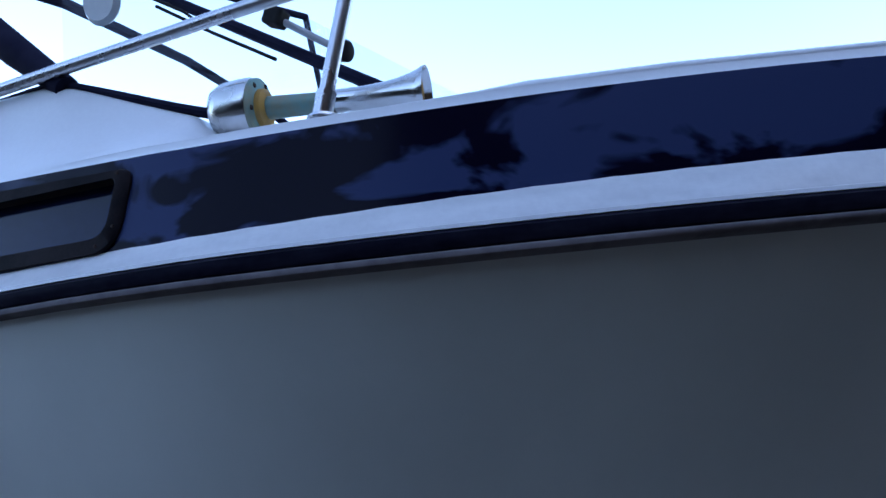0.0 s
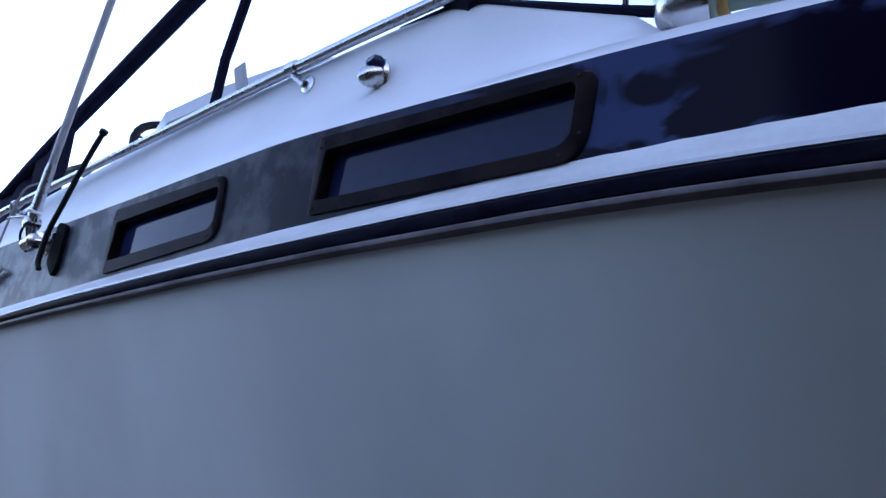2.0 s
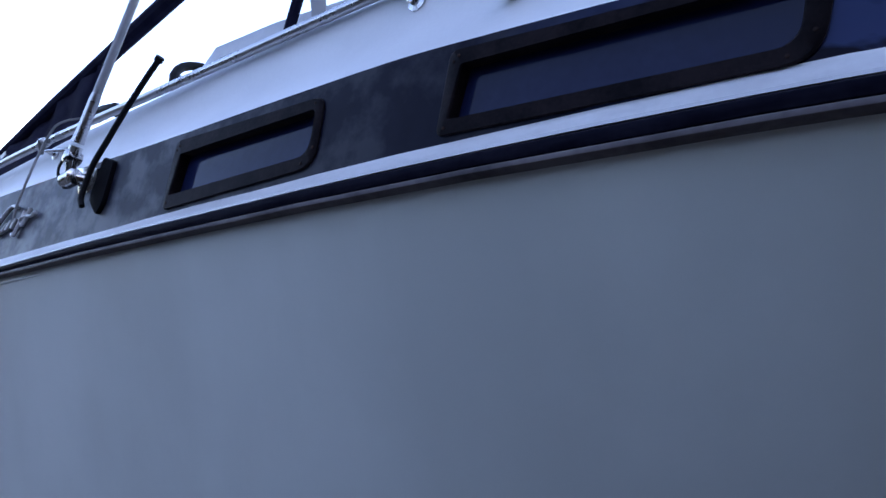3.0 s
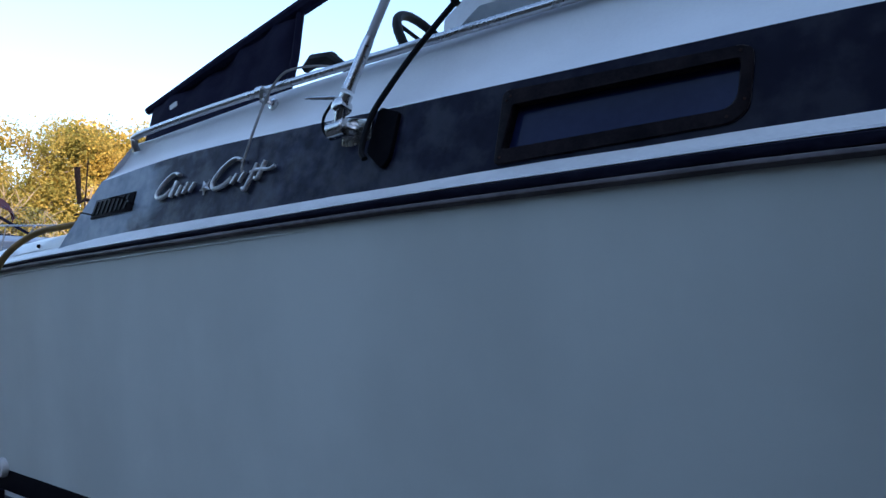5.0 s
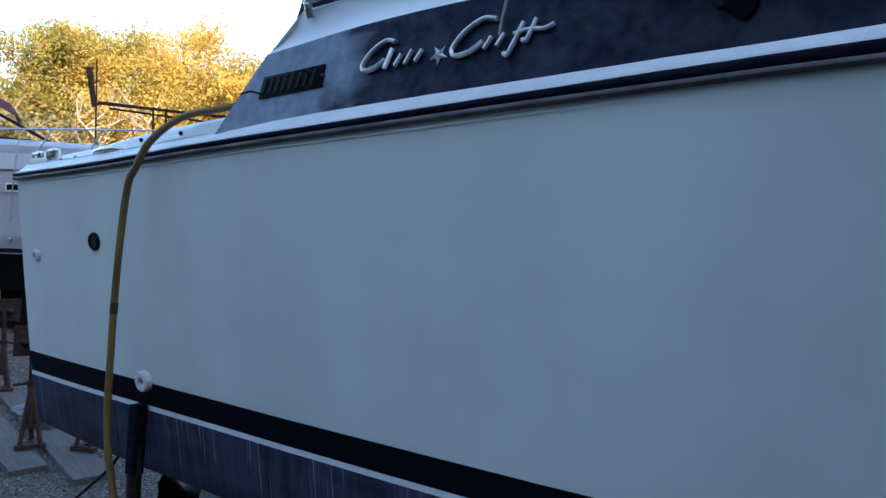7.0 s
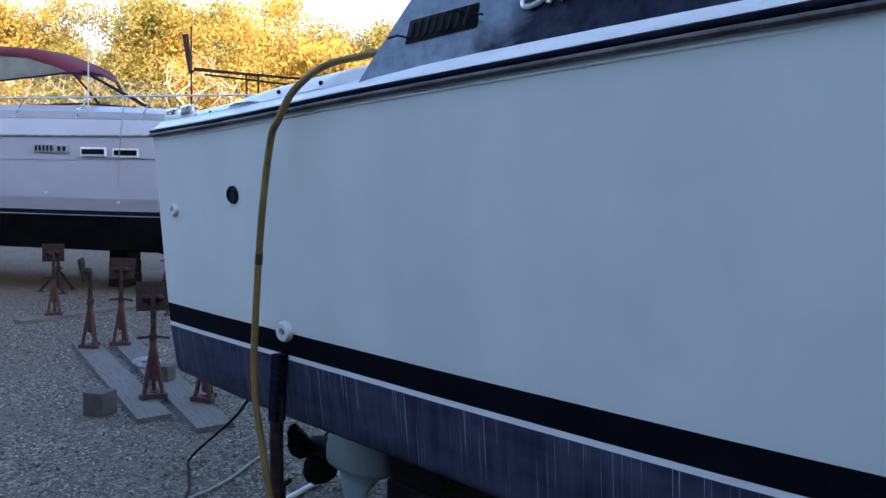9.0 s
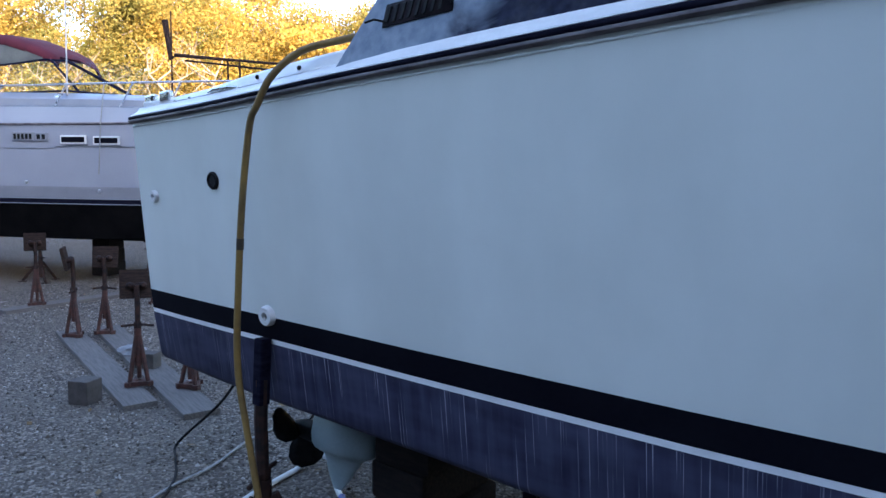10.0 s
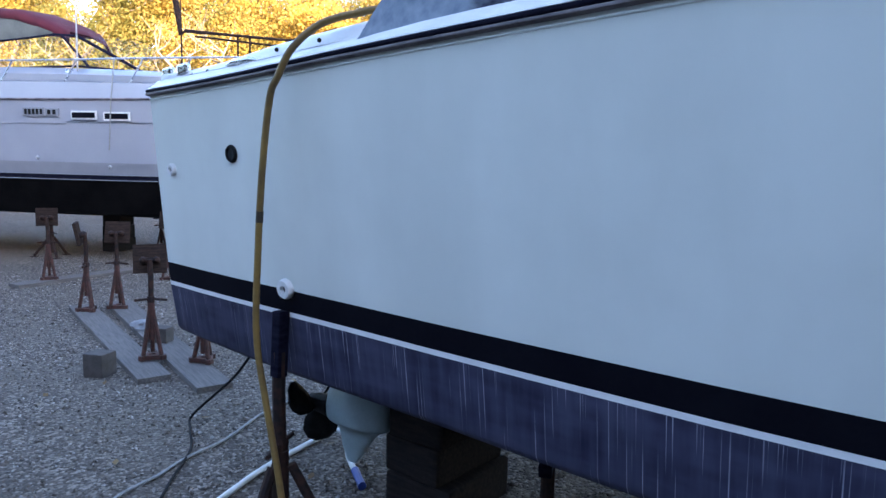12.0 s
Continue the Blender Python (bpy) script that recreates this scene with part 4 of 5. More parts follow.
bm.faces.new([bm.verts.new(p) for p in (B, (5.35, YC, 2.47), (4.20, YC, 3.38), C)])
bm.faces.new([bm.verts.new(p) for p in ((5.35, YC, 2.47), bp, cp, (4.20, YC, 3.38))])
front_pane = part("front_pane", bm, M_GLASS, screen, "clear front pane")
front_pane.visible_shadow = False
part("header", tube([C, (4.20, YC, 3.38), cp], 0.014, 8), M_CANVAS, screen)
part("sill", tube([B, (5.35, YC, 2.47), bp], 0.012, 8), M_CANVAS, screen)
# support arm and its clamps along the post
q0, q1 = Vector((4.725, 0.25, 2.736)), Vector((4.852, 0.30, 2.645))
arm = part("support_arm", tube([q0, q1], 0.008, 10), M_WHIP, screen, "grey support arm", True)
part("arm_clamp", box((0.045, 0.04, 0.04), pose(q0.x, q0.y, q0.z, 0, 25), 0.008), M_RUBBER, arm)
part("arm_knuckle", lathe([(-0.014, 0.022), (0.014, 0.024), (0.018, 0.014)], along(q1, q1 + Vector((1, -0.3, -0.3))), 16), M_RUBBER, arm, smooth=True)
# wiper with its arm, mirror disc
w0, w1 = Vector((4.449, 0.20, 2.820)), Vector((4.750, 0.20, 2.613))
wiper = part("wiper_blade", tube([w0, w0.lerp(w1, 0.5) + Vector((0, -0.004, -0.004)), w1], 0.0042, 6), M_RUBBER, screen, "black wiper blade")
part("wiper_arm", tube([w0.lerp(w1, 0.45), w0.lerp(w1, 0.25) + Vector((0, 0.0, 0.016)), w0 + Vector((-0.03, 0, 0.035))], 0.0035, 6), M_RUBBER, wiper)
part("mirror_pad", lathe([(0, 0.050), (0.008, 0.055), (0.02, 0.045)], along((4.298, 0.20, 2.872), (4.298, -0.80, 2.7)), 18), M_VINYL, screen, "hazy round instrument seen through glass", True)

bimini = tagged(new("canvas_frame"), "navy canvas covered folding top frame")
bimini.parent = cruiser
D0, D1 = (1.38, 0.20, 2.660), (3.60, 0.20, 3.240)
part("diagonal_bow", tube([D0, (1.90, 0.20, 2.797), (2.60, 0.20, 2.981), D1], [0.016, 0.026, 0.030, 0.030], 10), M_CANVAS, bimini, "navy sleeve over the after bow", True)
part("front_strut", tube([(4.40, 0.005, 2.565), (4.24, 0.03, 2.690), (3.985, 0.06, 2.912), (3.62, 0.19, 3.225)], [0.024, 0.034, 0.036, 0.036], 12), M_CANVAS, bimini, "thick navy front strut", True)
part("upright", tube([(3.455, 0.05, 2.56), (3.53, 0.05, 2.735), (3.64, 0.05, 2.90), (3.75, 0.10, 3.11)], 0.014, 8), M_CANVAS, bimini, smooth=True)
part("cross_bow", tube([(3.61, 0.20, 3.225), (3.61, 0.7, 3.32), (3.61, YC, 3.35), (3.61, 1.9, 3.32), (3.61, 2.40, 3.225)], 0.02, 8), M_CANVAS, bimini, smooth=True)
part("port_bow", tube([(1.36, 2.40, 2.640), (3.60, 2.40, 3.225)], 0.028, 8), M_CANVAS, bimini, smooth=True)
# gathered side curtain
rows = []
for k in range(15):
    t = k / 14
    x = 1.44 + 0.84 * t
    zt_ = 2.672 + (x - 1.43) * 0.261
    zb_ = 2.44 + 0.085 * t
    rows.append([(x + 0.0 * j, 0.20 - 0.08 * (1 - j / 6) + 0.014 * math.sin(9 * x + 0.8 * j) * (j / 6) + 0.010 * math.sin(31 * x), zb_ + (zt_ - zb_) * j / 6) for j in range(7)])
cur = part("side_curtain", grid(rows), M_CANVAS, bimini, "slack navy canvas side curtain", True, 80)
sol = cur.modifiers.new("thickness", "SOLIDIFY")
sol.thickness = 0.006
part("curtain_edge", tube([(2.305, 0.12, 2.53), (2.30, 0.16, 2.70), (2.275, 0.20, 2.892)], 0.014, 8), M_CANVAS, bimini, smooth=True)
part("tag", box((0.045, 0.004, 0.018), pose(1.69, 0.112, 2.613, 0, -16), 0.001), M_VINYL, bimini, "small grey tag")

# helm console and wheel
rows = []
for y in (0.17, 0.20, 0.35, 0.6, 0.75, 0.78):
    e = 0.06 if y in (0.17, 0.78) else 0.0
    rows.append([(2.87 + e, y, 2.40), (2.89 + e, y, 2.71 - e), (2.97 + e, y, 2.768 - e), (3.25, y, 2.770 - e), (3.40, y, 2.762 - e), (3.60, y, 2.75 - e), (3.85, y, 2.70 - e), (3.9, y, 2.40)])
part("helm_console", grid(rows), M_VINYL, cruiser, "pale grey moulded helm console", True, 50)
part("console_flap", box((0.05, 0.006, 0.07), pose(3.545, 0.09, 2.695, 0, -8), 0.002), M_VINYL, cruiser)
wheel = tagged(new("steering_wheel"), "black steering wheel")
wheel.parent = cruiser
wm = Matrix.Translation((2.71, 0.42, 2.69)) @ Matrix.Rotation(radians(-30), 4, "Y")
part("wheel_rim", tube([wm @ Vector((0, 0.19 * math.cos(a), 0.19 * math.sin(a))) for a in (2 * math.pi * k / 28 for k in range(29))], 0.016, 10, caps=False), M_RUBBER, wheel, smooth=True)
for a in (0.5, 2.6, 4.7):
    part("spoke", tube([wm @ Vector((0.02, 0, 0)), wm @ Vector((0, 0.185 * math.cos(a), 0.185 * math.sin(a)))], 0.010, 8, flat=0.5), M_RUBBER, wheel)
part("wheel_hub", lathe([(-0.01, 0.04), (0.03, 0.035)], wm, 16), M_RUBBER, wheel)
part("throttle_lever", tube([(2.36, 0.15, 2.64), (2.40, 0.15, 2.662), (2.48, 0.15, 2.655), (2.56, 0.15, 2.60)], [0.014, 0.024, 0.024, 0.012], 10), M_RUBBER, cruiser, "black lever on the side deck", True)

# ---- aerial in its ratchet mount ----
aerial = thing("whip_antenna", "grey fibreglass whip antenna in a chrome ratchet mount on the cabin", "antenna")
mnt = on_face(2.836, 2.302, -0.004)
part("mount_plate", box((0.10, 0.014, 0.075), Matrix.Translation(mnt) @ pose(0, 0, 0, 8, 8, 3), 0.005), M_CHROME, aerial, "chrome mount plate", True)
part("swivel", lathe([(-0.03, 0.016), (-0.026, 0.024), (0.026, 0.024), (0.03, 0.016)], along((2.794, mnt.y - 0.032, 2.310), (2.894, mnt.y - 0.032, 2.322)), 18), M_CHROME, aerial, smooth=True)
part("swivel_base", tube([(2.819, mnt.y, 2.307), (2.804, mnt.y - 0.035, 2.312)], 0.018, 12), M_CHROME, aerial, smooth=True)
part("neck", tube([(2.799, mnt.y - 0.035, 2.322), (2.809, mnt.y - 0.04, 2.357), (2.822, mnt.y - 0.035, 2.397)], [0.014, 0.016, 0.018], 12), M_CHROME, aerial, smooth=True)
part("knuckle", lathe([(-0.024, 0.012), (-0.020, 0.019), (0.020, 0.019), (0.024, 0.012)], along((2.810, mnt.y - 0.038, 2.367), (2.824, mnt.y - 1.0, 2.522)), 16), M_CHROME, aerial, smooth=True)
part("ratchet_lever", tube([(2.804, mnt.y - 0.05, 2.387), (2.728, mnt.y - 0.065, 2.394), (2.699, mnt.y - 0.065, 2.398)], [0.010, 0.009, 0.004], 8, flat=0.5), M_CHROME, aerial, smooth=True)
a0, a1 = Vector((2.826, mnt.y - 0.035, 2.407)), Vector((2.948, mnt.y + 0.019, 2.747))
ad = (a1 - a0).normalized()
part("ferrule", tube([a0, a0 + ad * 0.02, a0 + ad * 0.13, a0 + ad * 0.15], [0.019, 0.016, 0.015, 0.013], 14), M_STEEL, aerial, "steel ferrule", True)
part("whip", tube([a0 + ad * 0.14, a0 + ad * 0.8, a0 + ad * 2.3], [0.0125, 0.0115, 0.006], 12), M_WHIP, aerial, "grey whip", True)
part("lead_loop", tube(smooth_line([(2.779, mnt.y - 0.04, 2.382), (2.759, mnt.y - 0.05, 2.342), (2.756, mnt.y - 0.045, 2.307), (2.779, mnt.y - 0.04, 2.284)], 5), 0.004, 6), M_CABLE, aerial, smooth=True)
pad = thing("rubber_pad", "black rubber pad with a stiff cable against the cabin stripe", "pad")
plate([(2.884, 2.238), (2.906, 2.362), (2.975, 2.337), (2.968, 2.215), (2.945, 2.188)], 0.013, M_PAD, "pad_body", pad, r=0.012)
part("stiff_cable", tube(smooth_line([on_face(2.905, 2.215, -0.034), on_face(2.890, 2.245, -0.036), on_face(2.902, 2.33, -0.034), (2.940, -0.112, 2.400), (3.00, -0.098, 2.478), (3.065, -0.085, 2.550), (3.112, -0.077, 2.597)], 5), 0.0082, 8), M_CABLE, pad, "thick black cable", True)
part("cable_tip", tube([(3.110, -0.077, 2.595), (3.120, -0.075, 2.606)], 0.012, 8), M_CABLE, pad)

# thin rope over the rail
rope = thing("thin_rope", "thin grey rope tied to the handrail, hanging over the stripe", "rope")
part("rope_line", tube(smooth_line([(2.64, 0.04, 2.56), (2.56, 0.0, 2.568), (2.48, -0.035, 2.556), (2.43, -0.045, 2.515), (2.415, -0.058, 2.47), (2.40, -0.085, 2.37), (2.392, -0.108, 2.28), (2.388, -0.112, 2.24)], 6), 0.0038, 8), M_ROPE, rope, smooth=True)
part("knot", tube(smooth_line([(2.37, -0.038, 2.49), (2.385, -0.048, 2.512), (2.41, -0.046, 2.498), (2.40, -0.045, 2.47), (2.38, -0.045, 2.478)], 4), 0.006, 8), M_ROPE, rope, smooth=True)

# ---- yellow cord over the gunwale ----
cord = thing("power_cord", "thick dirty yellow shore cord hanging over the gunwale", "cord")
part("cord_line", tube(smooth_line([(1.75, 0.30, 1.95), (1.58, 0.10, 2.13), (1.408, -0.02, 2.155), (1.306, -0.075, 2.143), (1.176, -0.12, 2.115), (1.101, -0.180, 2.035), (1.046, -0.200, 1.94), (1.003, -0.20, 1.87), (0.958, -0.20, 1.625), (0.928, -0.20, 1.328), (0.914, -0.20, 1.02), (0.965, -0.20, 0.782), (1.049, -0.205, 0.49), (1.126, -0.22, 0.18), (1.196, -0.27, 0.03), (1.35, -0.42, 0.018), (1.75, -0.60, 0.018), (2.2, -0.5, 0.018)], 7), 0.0125, 12), M_YELLOW, cord, smooth=True)
part("dark_splice", tube([(0.9425, -0.2002, 1.480), (0.9385, -0.2002, 1.440)], 0.0135, 12), M_TAPE, cord, "dark tape wrap")
lead = thing("black_cable", "thin black cable hanging from the hull to the gravel", "cable")
part("cable_line", tube(smooth_line([(0.10, 0.6, 0.74), (-0.25, 0.65, 0.58), (-0.50, 0.66, 0.35), (-0.85, 0.60, 0.05), (-0.70, 0.49, 0.02), (-0.46, 0.345, 0.015), (-0.20, 0.08, 0.015), (0.0, -0.12, 0.015), (0.3, -0.5, 0.015)], 6), 0.0085, 8), M_CABLE, lead, smooth=True)
lead2 = thing("grey_cable", "thin pale grey cord lying on the gravel", "cable")
part("cable_line", tube(smooth_line([(-0.70, 1.30, 0.014), (-0.62, 0.95, 0.014), (-0.44, 0.56, 0.014), (-0.38, 0.28, 0.014), (-0.29, 0.05, 0.014), (-0.22, -0.2, 0.014), (0.0, -0.5, 0.014)], 6), 0.0085, 8), M_ROPE, lead2, smooth=True)
whose = thing("white_hose", "white hose with blue end lying under the hull", "hose")
part("hose_line", tube(smooth_line([(0.20, 0.06, 0.02), (0.06, 0.45, 0.02), (-0.03, 0.88, 0.02), (-0.02, 1.02, 0.05), (0.12, 1.02, 0.04), (0.24, 0.90, 0.02), (0.38, 0.80, 0.02), (0.52, 0.72, 0.02)], 6), 0.016, 10), M_PVC, whose, smooth=True)
part("hose_end", tube([(0.44, 0.765, 0.022), (0.60, 0.66, 0.022)], 0.022, 10), M_BLUEPL, whose, "blue hose coupling")


# ---- stern drive, keel blocking, props ----
drive = tagged(new("drive_unit"), "pale blue-grey drive leg with black propeller")
drive.parent = cruiser
rows = []
for z, xa, xf, w in ((z + 0.05, xa + 0.035, xf + 0.02, w * 0.85) for z, xa, xf, w in ((0.70, 0.42, 0.74, 0.05), (0.58, 0.42, 0.75, 0.06), (0.50, 0.395, 0.775, 0.088), (0.44, 0.375, 0.79, 0.112), (0.39, 0.365, 0.80, 0.125), (0.345, 0.366, 0.80, 0.122), (0.325, 0.372, 0.79, 0.112), (0.318, 0.39, 0.765, 0.088), (0.29, 0.43, 0.72, 0.045), (0.24, 0.45, 0.68, 0.028), (0.17, 0.47, 0.63, 0.020), (0.11, 0.50, 0.58, 0.012))):
    rows.append([((xa + xf) / 2 + (xf - xa) / 2 * math.cos(a), 0.62 + w * math.sin(a), z) for a in (2 * math.pi * k / 20 for k in range(20))])
bm = grid(rows, close=True)
bm.faces.new(list(bm.verts)[-20:])
part("lower_unit", bm, M_DRIVE, drive, "pale blue-grey gear housing with skeg", True, 60)
part("propeller_hub", lathe([(0.0, 0.055), (0.10, 0.05), (0.16, 0.035), (0.18, 0.01)], along((0.42, 0.62, 0.41), (-0.6, 0.62, 0.41)), 18), M_RUBBER, drive, "black hub", True)
for k in range(3):
    a = 2 * math.pi * k / 3 + 2.75
    rows = []
    for r, chord, tw in ((0.045, 0.10, 55), (0.09, 0.16, 45), (0.14, 0.185, 36), (0.185, 0.15, 30), (0.21, 0.07, 27)):
        row = []
        for s, th in ((-0.5, 0), (-0.25, 0.004), (0, 0.007), (0.25, 0.005), (0.5, 0)):
            dx, dt = s * chord * math.sin(radians(tw)), s * chord * math.cos(radians(tw))
            row.append((0.31 + dx + th, 0.62 + r * math.cos(a) - dt * math.sin(a), 0.41 + r * math.sin(a) + dt * math.cos(a)))
        rows.append(row)
    bl = part("blade", grid(rows), M_RUBBER, drive, smooth=True)
    sl = bl.modifiers.new("thickness", "SOLIDIFY")
    sl.thickness = 0.008

blocking = thing("keel_blocking", "stack of dark timber keel blocks under the hull", "blocking")
for k, (x, y, z, sx, sy, sz, r) in enumerate(((1.00, 0.86, 0.10, 0.38, 0.52, 0.20, 3), (0.98, 0.85, 0.29, 0.33, 0.50, 0.18, -2), (0.99, 0.83, 0.46, 0.32, 0.46, 0.16, 2))):
    part("timber", box((sx, sy, sz), pose(x, y, z, 0, 0, r), 0.02), M_TIMBER, blocking)


def boat_stand(h, pad_tilt, dark=False):
    """Screw-jack boat stand: splayed legs on bars, sleeve, screw, handle, timber pad held by a pivot."""
    body = M_DARKST if dark else M_RUST
    ob = thing("boat_stand", "dark steel boat stand under the hull side" if dark else "rusty red steel boat stand with a weathered plywood pad", "boat stand", "boat stands in the yard")
    hub = 0.50 * h
    r0 = 0.27 if dark else 0.08
    feet = [Vector((r0 * math.cos(a), r0 * math.sin(a), 0.02)) for a in (radians(90), radians(210), radians(330))]
    for f in feet:
        part("leg", tube([f, (f.x * 0.16, f.y * 0.16, hub)], 0.021 if dark else 0.0175, 8), body, ob, smooth=True)
    if not dark:
        for i in range(3):
            a, b = feet[i], feet[(i + 1) % 3]
            part("base_bar", box(((b - a).length + 0.07, 0.04, 0.036), along((a + b) / 2, b), 0.004), body, ob)
    else:
        for f in feet:
            part("foot_plate", box((0.09, 0.09, 0.012), pose(f.x, f.y, 0.006), 0.003), body, ob)
    part("sleeve", tube([(0, 0, hub - 0.24), (0, 0, hub + 0.06)], 0.034 if dark else 0.028, 12), body, ob, smooth=True)
    part("screw", tube([(0, 0, hub + 0.05), (0.004, -0.004, h - 0.16), (0, 0, h)], 0.026 if dark else 0.021, 10), M_DARKST, ob, "dark greasy jack screw", True)
    part("handle", tube([(-0.12, 0.02, hub + 0.075), (-0.03, 0.005, hub + 0.085), (0.03, -0.005, hub + 0.085), (0.12, -0.02, hub + 0.075)], 0.010, 8), M_DARKST, ob, smooth=True)
    part("nut", lathe([(0, 0.030), (0.03, 0.034), (0.05, 0.030)], pose(0, 0, hub + 0.06, 0, -90, 0), 6), M_DARKST, ob)
    pm = pose(0, 0, h, pad_tilt, 0, 52 if dark else 0)
    if dark:
        # pad kept narrow and navy so it doubles as the dark shading on the hull
        part("pad", box((0.048, 0.26, 0.05), pm @ pose(0, 0.03, 0), 0.006), M_NAVY, ob, "narrow dark stand pad, standing in for navy shading on the hull")
    else:
        part("pad_bracket", box((0.13, 0.045, 0.035), pm @ pose(0, 0, -0.028), 0.006), M_DARKST, ob)
        pad_ = part("pad", box((0.25, 0.23, 0.032), pm @ pose(0, 0.02, -0.062), 0.004), M_PLY, ob, "weathered plywood pad")
        for dx in (-0.048, 0.048):
            part("pivot", lathe([(0, 0.030), (0.03, 0.030), (0.045, 0.026), (0.062, 0.012)], pm @ pose(dx, 0.0, -0.048, 0, -90, 0), 14), M_DARKST, pad_, smooth=True)
    return ob


stand_a = boat_stand(0.80, 72)
stand_a.matrix_world = pose(-2.20, 1.07, 0.045, 0, 0, 60)
for m in (pose(-4.20, 1.78, 0.045, 0, 0, 48), pose(-6.46, 2.00, 0.045, 0, 0, 66), pose(-5.65, 3.18, 0.0, 0, 0, 40)):
    copy_thing(stand_a, m)
stand_b = boat_stand(0.80, 80)
tagged(stand_b, "rusty red steel boat stand with a folded dark pad")
stand_b.matrix_world = pose(-4.28, 1.50, 0.045, 0, 0, 150)
stand_c = boat_stand(0.62, 25)
tagged(stand_c, "short rusty red boat stand on a plank behind the transom")
stand_c.matrix_world = pose(-1.83, 1.30, 0.045, 0, 0, 20)
copy_thing(stand_c, pose(-8.9, 4.9, 0.0, 0, 0, 60))
stand_d = boat_stand(0.92, 87, True)
stand_d.matrix_world = pose(0.855, -0.05, 0.0, 0, 0, -52)
stand_e = boat_stand(0.62, 15, True)
stand_e.matrix_world = pose(1.80, 0.42, 0.0, 0, 0, -30)


def plank(a, b, w, h=0.045):
    a, b = Vector((*a, h / 2)), Vector((*b, h / 2))
    bm = box(((b - a).length, w, h), Matrix(), 0.004)
    for v in bm.verts:
        v.co.z += 0.004 * math.sin(3 * v.co.x)
    ob = part("plank", bm, M_PLANK)
    ob.matrix_world = along((a + b) / 2, b)
    return tagged(ob, "grey weathered plank lying on the gravel under boat stands", "plank", "planks on the gravel")


plank((-4.62, 1.58), (-1.76, 0.845), 0.24)
plank((-4.55, 1.95), (-1.27, 1.035), 0.26)
plank((-6.40, 1.56), (-6.62, 3.2), 0.24)
block = part("timber_block", box((0.17, 0.16, 0.18), Matrix(), 0.008), M_BLOCK)
block.matrix_world = pose(-2.22, 0.66, 0.088, 0, 0, 25)
tagged(block, "grey weathered square block on the gravel", "block")
block2 = part("timber_block", box((0.20, 0.13, 0.13), Matrix(), 0.006), M_BLOCK)
block2.matrix_world = pose(-2.65, 1.38, 0.11, 0, 0, 30)
tagged(block2, "grey-brown timber offcut on the plank", "block")
bm = bmesh.new()
bmesh.ops.create_icosphere(bm, subdivisions=3, radius=0.10)
for v in bm.verts:
    k = 1 + 0.35 * noise.noise(v.co * 14) + 0.15 * noise.noise(v.co * 40)
    v.co = Vector((v.co.x * 1.3 * k, v.co.y * k, max(-0.02, v.co.z * 0.7 * k)))
M_BAG = mat("dull_plastic_film", (0.20, 0.205, 0.215), 0.35, color2=(0.11, 0.11, 0.12), scale=14, amount=0.8, bump=0.2, bump_scale=40)
bag = part("crumpled_bag", bm, M_BAG, smooth=True, edge=25)
bag.matrix_world = pose(-3.15, 1.52, 0.065, 0, 0, 30)
tagged(bag, "crumpled dull grey plastic bag on the plank", "bag")


# ---- the neighbouring cruiser ----
E2, N2 = Vector((0.884, 0.468, 0)), Vector((-0.468, 0.884, 0))
nb = thing("express_cruiser", "white express cruiser with maroon top and black bottom, on blocks", "boat")
O2 = Vector((-9.0, 2.38, 0.165))


def w2(u, v, z):
    return O2 + E2 * u + N2 * v + Vector((0, 0, z))


US = [-4.5, -3, -1.5, 0, 1, 2, 2.8, 3.5, 4.2, 4.8, 5.3, 5.7, 5.95]


def v2(u, f):
    """Inset of the near side at a level: 0 chine, 1 rub line."""
    base = 0.0 if u < 1 else 1.55 * ((u - 1) / (5.0 + 0.6 * f - 0.6)) ** 2.3
    return min(1.55, base + 0.16 * (1 - f))


def skin2(z0, z1, n, f0, f1):
    return [[w2(u, v2(u, f0 + (f1 - f0) * k / n), z0(u) + (z1(u) - z0(u)) * k / n) for k in range(n + 1)] for u in US]


def pair2(name, rows, material, label="", edge=40):
    part(name, grid(rows), material, nb, label, True, edge)
    part(name, grid([[p + N2 * 2 * (1.55 - (p - O2).dot(N2)) for p in r] for r in rows]), material, nb, label, True, edge)


lv = lambda a, rise=0.0: (lambda u: a + rise * max(0, u - 1) ** 2)
pair2("bottom", [[w2(u, 1.55, 0.42 + 0.02 * max(0, u - 2) ** 2)] + r for u, r in zip(US, skin2(lv(0.57, 0.006), lv(1.10, 0.0), 3, 0.0, 0.45))], M_OBLACK, "black antifouled bottom")
pair2("boot_band", skin2(lv(1.10), lv(1.175), 1, 0.45, 0.5), M_NAVY, "dark boot band")
for z, f in ((1.10, 0.45), (1.178, 0.502)):
    part("boot_line", tube([w2(u, v2(u, f) - 0.002, z) for u in US], 0.007, 6), M_OGREY, nb, "thin pale boot line", True)
pair2("lower_band", skin2(lv(1.175), lv(1.36), 2, 0.5, 0.62), M_OGREY, "pale grey lower band")
pair2("hull_side", skin2(lv(1.36), lv(2.27, 0.008), 5, 0.62, 1.0), M_OWHITE, "white gelcoat hull side")
part("rub_line", tube([w2(u, v2(u, 1.0) - 0.008, 2.285 + 0.008 * max(0, u - 1) ** 2) for u in US], 0.017, 8), M_BEAD, nb, "dull grey rub line", True)
drows, brows = [], []
